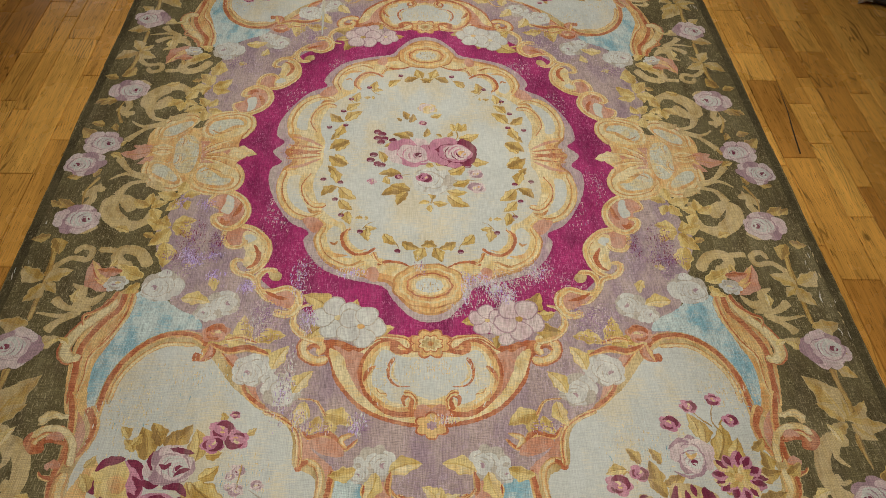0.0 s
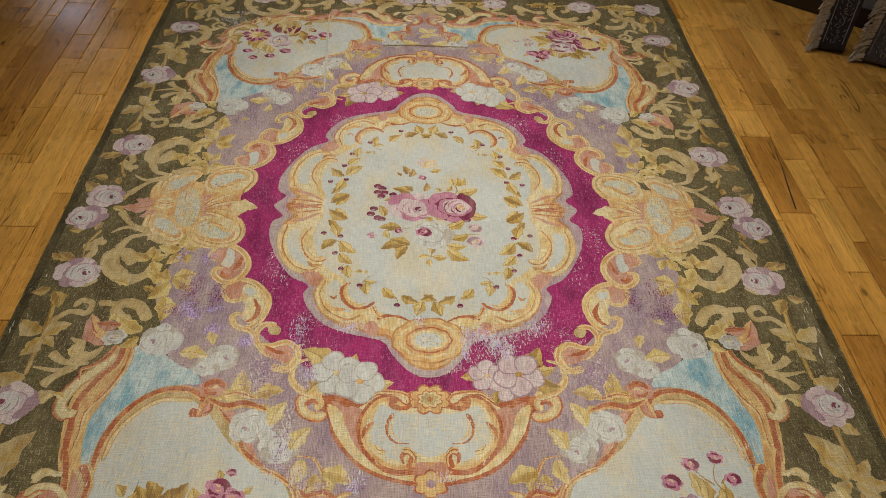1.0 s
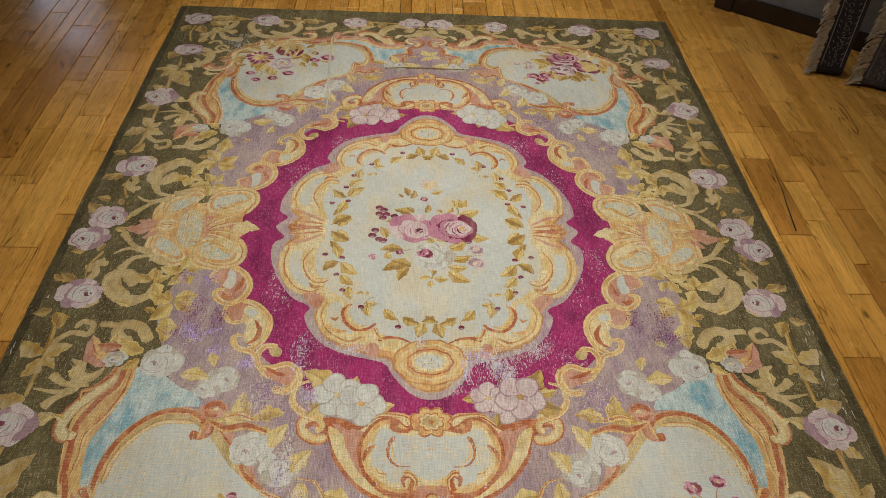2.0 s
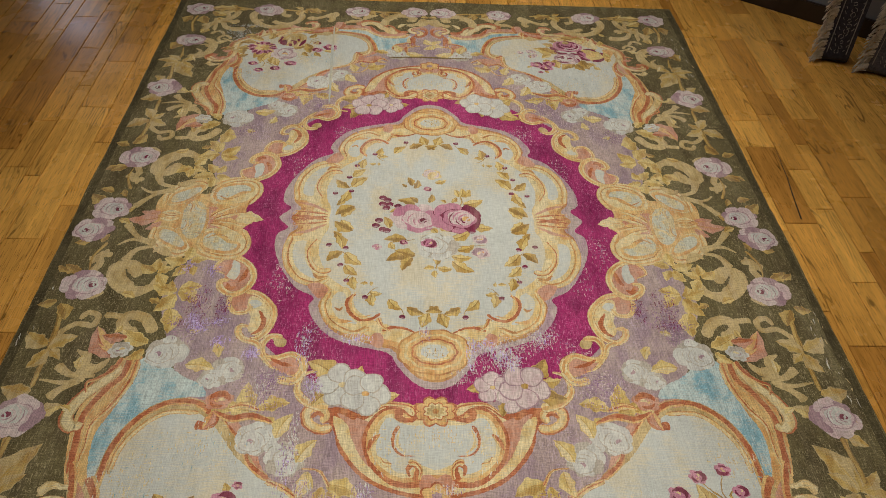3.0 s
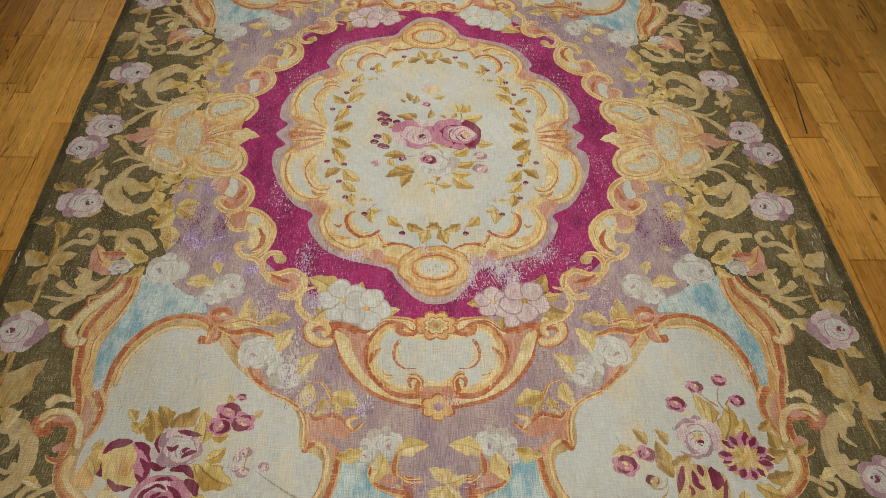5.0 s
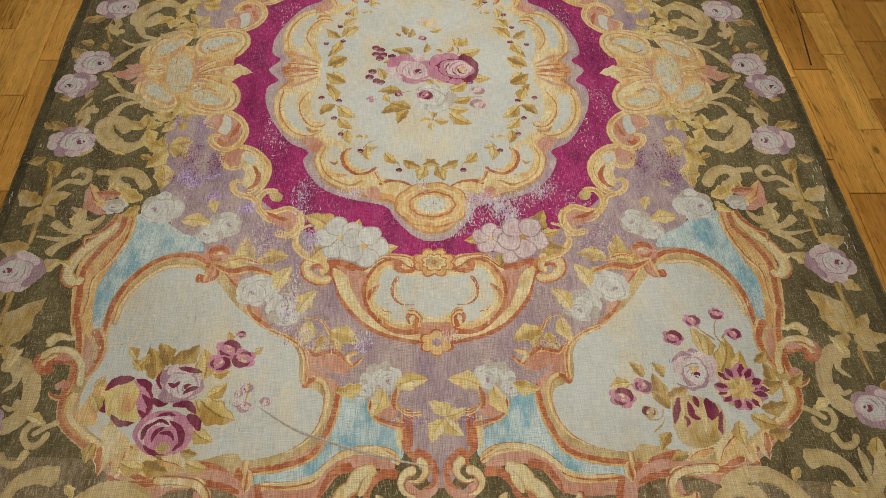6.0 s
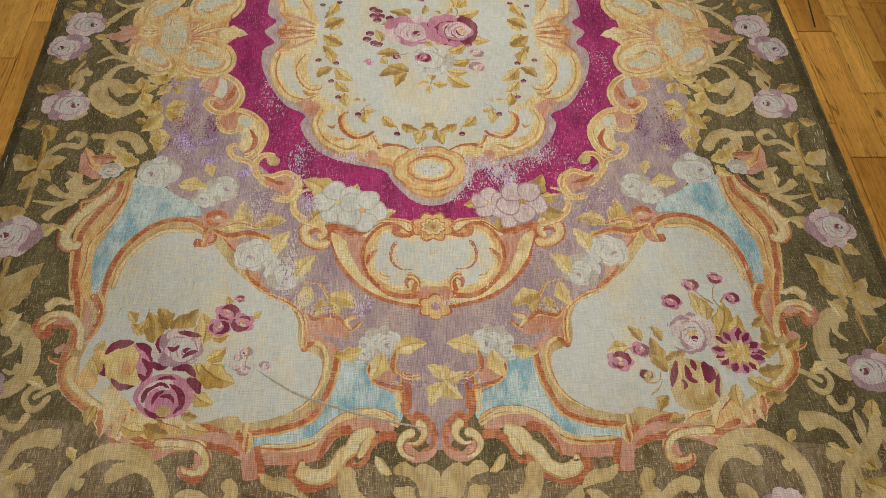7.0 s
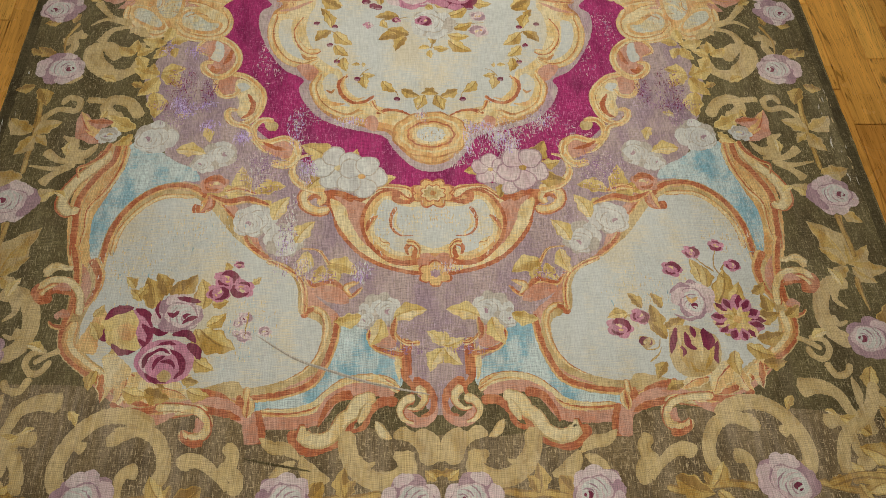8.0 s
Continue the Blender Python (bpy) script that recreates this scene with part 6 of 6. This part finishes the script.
scroll("wine", 14, [(-0.689, 1.276), (-0.673, 1.263), (-0.65, 1.256)], "leaf", "turn", "petal")
scroll("wine", 10, [(-0.757, 1.207), (-0.762, 1.234), (-0.748, 1.261)], "leaf", "turn", "petal")
scroll("mauve1", 14, [(-0.67, 1.284), (-0.643, 1.26), (-0.644, 1.233)], "leaf", "turn", "petal")
panel("pink", [(-0.798, 1.389), (-0.785, 1.347), (-0.744, 1.323), (-0.687, 1.328), (-0.647, 1.365), (-0.651, 1.416), (-0.685, 1.44), (-0.752, 1.439)], "turn", "full_rose")
panel("rose", [(-0.786, 1.389), (-0.772, 1.355), (-0.736, 1.336), (-0.703, 1.343), (-0.708, 1.366), (-0.749, 1.365), (-0.768, 1.396), (-0.754, 1.423)], "turn", "petal")
scroll("wine", 14, [(-0.772, 1.402), (-0.769, 1.371), (-0.745, 1.355)], "leaf", "turn", "petal")
scroll("wine", 14, [(-0.767, 1.414), (-0.744, 1.433), (-0.708, 1.44)], "leaf", "turn", "petal")
scroll("wine", 18, [(-0.711, 1.35), (-0.68, 1.375), (-0.672, 1.41), (-0.69, 1.431)], "leaf", "turn", "petal")
scroll("wine", 12, [(-0.748, 1.408), (-0.741, 1.381), (-0.72, 1.368)], "leaf", "turn", "petal")
scroll("wine", 12, [(-0.732, 1.384), (-0.705, 1.384), (-0.691, 1.403)], "leaf", "turn", "petal")
scroll("wine", 10, [(-0.756, 1.358), (-0.731, 1.349), (-0.709, 1.362)], "leaf", "turn", "petal")
scroll("wine", 22, [(-0.711, 1.308), (-0.673, 1.305), (-0.645, 1.332)], "leaf", "turn", "petal")
scroll("wine", 26, [(-0.669, 1.335), (-0.642, 1.354), (-0.63, 1.38)], "leaf", "turn", "petal")
scroll("wine", 10, [(-0.748, 1.339), (-0.72, 1.33), (-0.695, 1.337)], "leaf", "turn", "petal")
panel("tan", [(-0.734, 1.424), (-0.719, 1.406), (-0.697, 1.419), (-0.703, 1.437), (-0.723, 1.439)], "turn", "heart")
flower(-0.584, 1.144, 0.035, ('wine', 'pink'), 5, "turn", 0.3, "gold")
flower(-0.54, 1.173, 0.034, ('wine', 'pink'), 5, "turn", 0.3, "gold")
flower(-0.604, 1.186, 0.031, ('wine', 'pink'), 5, "turn", 0.3, "gold")
flower(-0.554, 1.098, 0.014, ('wine', 'pink'), 5, "turn", 0.3, "gold")
flower(-0.522, 1.262, 0.02, ('mauve', 'rose'), 5, "turn", 0.3, "wine")
flower(-0.541, 1.278, 0.014, ('mauve', 'rose'), 5, "turn", 0.3, "wine")
flower(-0.519, 1.315, 0.021, ('mauve', 'rose'), 5, "turn", 0.3, "wine")
flower(-0.466, 1.303, 0.018, ('mauve', 'rose'), 5, "turn", 0.3, "wine")
flower(-0.541, 1.308, 0.012, ('mauve', 'rose'), 5, "turn", 0.3, "wine")
scroll("stem", 5, [(-0.514, 1.245), (-0.516, 1.287), (-0.519, 1.315)], "tail", "turn", "stem")
sprig([(-0.902, 1.318, -0.934, 1.268), (-0.892, 1.405, -0.903, 1.458), (-0.817, 1.459, -0.75, 1.476), (-0.76, 1.46, -0.692, 1.484), (-0.652, 1.463, -0.593, 1.479), (-0.831, 1.168, -0.861, 1.133), (-0.929, 1.252, -0.906, 1.218)], 0.6, "turn")
sprig([(0.618, 1.41, 0.586, 1.457), (0.652, 1.474, 0.603, 1.488), (0.981, 1.282, 1.027, 1.248), (0.883, 1.415, 0.948, 1.416), (0.632, 1.251, 0.607, 1.206), (0.902, 1.211, 0.944, 1.175)], 0.55, "turn")

# bouquet in the centre
sprig([(-0.066, 0.187, -0.169, 0.223), (-0.076, 0.207, -0.112, 0.273), (-0.098, 0.113, -0.183, 0.114), (-0.066, 0.201, -0.139, 0.173), (0.006, 0.257, -0.035, 0.264), (0.017, 0.243, 0.003, 0.185), (0.016, 0.257, 0.072, 0.262), (0.069, 0.222, 0.149, 0.275), (0.069, 0.199, 0.142, 0.204), (0.091, 0.169, 0.156, 0.138), (0.072, 0.109, 0.143, 0.062), (0.151, 0.03, 0.233, 0.044), (0.123, -0.09, 0.204, -0.119), (0.079, -0.099, 0.098, -0.134), (0.056, -0.099, 0.034, -0.115), (-0.067, -0.086, -0.135, -0.111), (-0.1, -0.052, -0.166, -0.037), (-0.056, -0.096, -0.09, -0.129), (-0.068, -0.182, -0.056, -0.236), (-0.079, -0.199, -0.098, -0.252), (-0.102, -0.188, -0.121, -0.209), (0.013, -0.219, 0.06, -0.239), (-0.011, -0.097, 0.001, -0.149), (-0.163, 0.052, -0.187, -0.011)], 0.5, "one")
sprig([(0.107, -0.134, 0.092, -0.179), (0.12, -0.134, 0.154, -0.18), (0.114, -0.134, 0.123, -0.187), (0.019, 0.08, -0.013, 0.049), (0.074, 0.063, 0.009, 0.033), (-0.161, 0.129, -0.139, 0.167), (0.006, 0.271, 0.009, 0.307)], 0.6, "one")
scroll("stem", 6, [(0.114, -0.134), (0.119, -0.1), (0.1, -0.066)], "tail", copies="one", name="stem")
scroll("stem", 6, [(-0.161, 0.129), (-0.098, 0.119), (-0.066, 0.112)], "tail", copies="one", name="stem")
scroll("stem", 6, [(0.071, 0.146), (0.145, 0.144), (0.199, 0.137)], "tail", copies="one", name="stem")
scroll("stem", 6, [(0.01, 0.263), (0.017, 0.229), (0.023, 0.2)], "tail", copies="one", name="stem")
dots("wine", 0.016, [(-0.195, -0.123), (-0.177, -0.11), (-0.194, -0.086), (-0.167, -0.084), (-0.18, -0.063), (-0.134, -0.074), (-0.206, 0.009), (-0.216, 0.038), (-0.189, 0.059), (-0.174, 0.065), (0.099, 0.066), (0.151, 0.062)], "one")
rose(-0.067, -0.007, 0.103, 0.5, "pink", "one", 0.85)
rose(0.093, -0.01, 0.112, 0.2, "deep", "one", 0.85)
rose(0.018, 0.147, 0.089, 3.6, "white", "one", 0.85)
flower(-0.013, 0.132, 0.029, ('wine', 'pink'), 3, "one", 0.3, "wine")
flower(0.179, 0.107, 0.029, ('mauve', 'rose'), 4, "one", 0.3, "gold")
flower(0.179, 0.179, 0.033, ('mauve', 'rose'), 5, "one", 0.3, "gold")
flower(0.002, -0.273, 0.038, ('rose', 'straw'), 5, "one", 0.3, "gold")
flower(-0.017, -0.18, 0.017, ('wine', 'pink'), 4, "one", 0.3, "gold")
flower(-0.109, 0.128, 0.015, ('wine', 'pink'), 4, "one", 0.3, "gold")
flower(-0.207, 0.154, 0.017, ('rose', 'rose'), 4, "one", 0.3, "gold")


def ridge(pts, wide, high, tone):
    """A low crease pressed up in the weave, along a line on the rug."""
    line = spline(pts, step=0.01)
    d = np.gradient(line, axis=0)
    d /= np.linalg.norm(d, axis=1)[:, None] + 1e-9
    side = np.stack([-d[:, 1], d[:, 0]], 1)
    z0, verts, n = max(top for _, _, top in LAID), [], len(line)
    prof = ((-1, 0.0), (-0.55, 0.45), (-0.15, 1.0), (0.2, 0.9), (0.5, 0.3), (1, 0.0))
    for i, (p, q) in enumerate(zip(line, side)):
        fade = math.sin(math.pi * (i + 0.5) / n) ** 0.5
        for o, h in prof:
            u, v = p + q * o * wide * fade / 2
            verts.append((u, -v, z0 + h * high * fade))
    m = len(prof)
    faces = [(i * m + k, i * m + k + 1, (i + 1) * m + k + 1, (i + 1) * m + k) for i in range(n - 1) for k in range(m - 1)]
    me = bpy.data.meshes.new("crease")
    me.from_pydata(verts, [], faces)
    me.materials.append(YARN[tone])
    ob = new("crease", me)
    ob.parent = rug


# the first crease is duller ivory, which colours in the shadow of its fold
ridge([(-0.487, 1.314), (-0.384, 1.38), (-0.300, 1.413), (-0.173, 1.455), (-0.025, 1.488)], 0.008, 0.0022, "shade")
ridge([(-0.492, 1.64), (-0.421, 1.656), (-0.323, 1.676)], 0.006, 0.0025, "olive")
ridge([(-0.499, -1.489), (-0.492, -1.269), (-0.478, -1.007), (-0.466, -0.769)], 0.014, 0.006, "cream")
ridge([(-0.205, -1.185), (-0.086, -1.196), (0.084, -1.193), (0.212, -1.193)], 0.01, 0.004, "drab")

# frayed edge threads
frng = random.Random(8)
for side, v0, v1, count in ((1, 0.40, 0.90, 26), (1, -1.50, -1.0, 22), (-1, 0.3, 0.95, 12)):
    lay = []
    for _ in range(count):
        v = frng.uniform(v0, v1)
        u = side * frng.uniform(1.292, 1.345)
        d = frng.uniform(0.01, 0.04)
        line = np.linspace((u, v), (u + frng.uniform(-0.006, 0.006), v + d), 5)
        lay.append(strip(line, frng.uniform(0.002, 0.005), frng.choice(("shade", "tan", "edge", "white")), "leaf"))
    weave("frayed_threads", lay, "one")
    tagged(scene.collection.objects[-1], kind="stuff")


# ---- folded rugs that stand against the wall ----
def bar(bm, p, q, wide, deep, material_index=0):
    """A small raised bar on the face, from p to q in the face's plane."""
    p, q = Vector(p), Vector(q)
    d = (q - p).normalized()
    n = Vector((-d.z, 0, d.x)) * wide / 2
    rows = [bm.verts.new((a.x, y, a.z)) for y in (-deep, 0.0) for a in (p + n, q + n, q - n, p - n)]
    for f in ((0, 1, 2, 3), (0, 4, 5, 1), (1, 5, 6, 2), (2, 6, 7, 3), (3, 7, 4, 0)):
        bm.faces.new([rows[i] for i in f])


def folded_rug(place, turn, lean, wide, high, ground, seed, label):
    rngf = random.Random(seed)
    thing = tagged(new("folded_rug"), label, "rug", "folded rugs against the wall")
    # folded body: two leaves with a rounded fold at the bottom
    bm = bmesh.new()
    sect = []
    for k in range(9):
        a = math.pi + math.pi * k / 8
        sect.append((0.045 + 0.045 * math.cos(a), 0.045 + 0.045 * math.sin(a)))
    sect = [(0.0, high)] + sect + [(0.09, high), (0.055, high), (0.055, 0.07), (0.035, 0.07), (0.035, high)]
    for x in (0, wide):
        for y, z in sect:
            bm.verts.new((x, y, z))
    bm.verts.ensure_lookup_table()
    n = len(sect)
    for i in range(n):
        j = (i + 1) % n
        bm.faces.new([bm.verts[i], bm.verts[j], bm.verts[n + j], bm.verts[n + i]])
    bm.faces.new([bm.verts[i] for i in range(n)])
    bm.faces.new([bm.verts[n + i] for i in reversed(range(n))])
    part("rug_body", bm, ground, thing)
    # guard stripes and the small scroll figure between them
    bm = bmesh.new()
    for x in (0.018, wide - 0.02):
        bar(bm, (x, 0, 0.06), (x, 0, high), 0.004, 0.002)
    part("guard_stripe", bm, IVORY, thing)
    bm = bmesh.new()
    z = 0.07
    while z < high - 0.05:
        c = wide / 2 + rngf.uniform(-0.01, 0.01)
        r = rngf.uniform(0.007, 0.013)
        for k in range(7):
            a, b = k * 0.75 + z * 31, (k + 1) * 0.75 + z * 31
            if k != 3:
                bar(bm, (c + r * math.cos(a), 0, z + r * math.sin(a)), (c + r * math.cos(b), 0, z + r * math.sin(b)), 0.0028, 0.002)
        for side in (-1, 1):
            q = c + side * rngf.uniform(0.018, 0.034)
            bar(bm, (q, 0, z + 0.004), (q + side * 0.008, 0, z + rngf.uniform(0.010, 0.020)), 0.003, 0.002)
        z += rngf.uniform(0.024, 0.034)
    tagged(part("woven_figure", bm, IVORY, thing), kind="stuff")
    # knotted cotton fringe down the fold's open edge
    bm = bmesh.new()
    for k in range(int(high / 0.0035)):
        z = k * 0.0035 + rngf.uniform(0, 0.004)
        long, drop = rngf.uniform(0.05, 0.10), rngf.uniform(0.02, 0.07)
        y0, yy = rngf.uniform(-0.006, 0.03), rngf.uniform(-0.03, 0.01)
        last = None
        for s in (0, 0.35, 0.7, 1):
            p = Vector((0.004 - long * s * (1 - 0.35 * s), y0 + yy * s, max(0.003, z - drop * s * s + 0.02)))
            w = 0.0040
            row = [bm.verts.new(p + Vector(o)) for o in ((0, -w, -w), (0, w, 0), (0, -w, w))]
            if last:
                for i in range(3):
                    bm.faces.new([last[i], last[(i + 1) % 3], row[(i + 1) % 3], row[i]])
            last = row
    part("fringe", bm, COTTON, thing, "knotted off-white cotton fringe")
    thing.matrix_world = Matrix.Translation(place) @ pose(0, 0, 0, 0, 0, turn) @ pose(0, 0, 0, 0, lean, 0)
    return thing


folded_rug((2.035, 3.425, 0.0), -20, -4, 0.13, 1.1, NAVY, 3, "folded dark blue rug with long cotton fringe standing by the wall")
folded_rug((2.225, 3.315, 0.0), -26, -1, 0.16, 1.1, SLATE, 5, "folded slate grey rug with white fringe standing by the wall")
folded_rug((2.385, 3.205, 0.0), -30, -1, 0.16, 1.1, NAVY, 9, "folded dark rug with ivory figures standing by the wall")
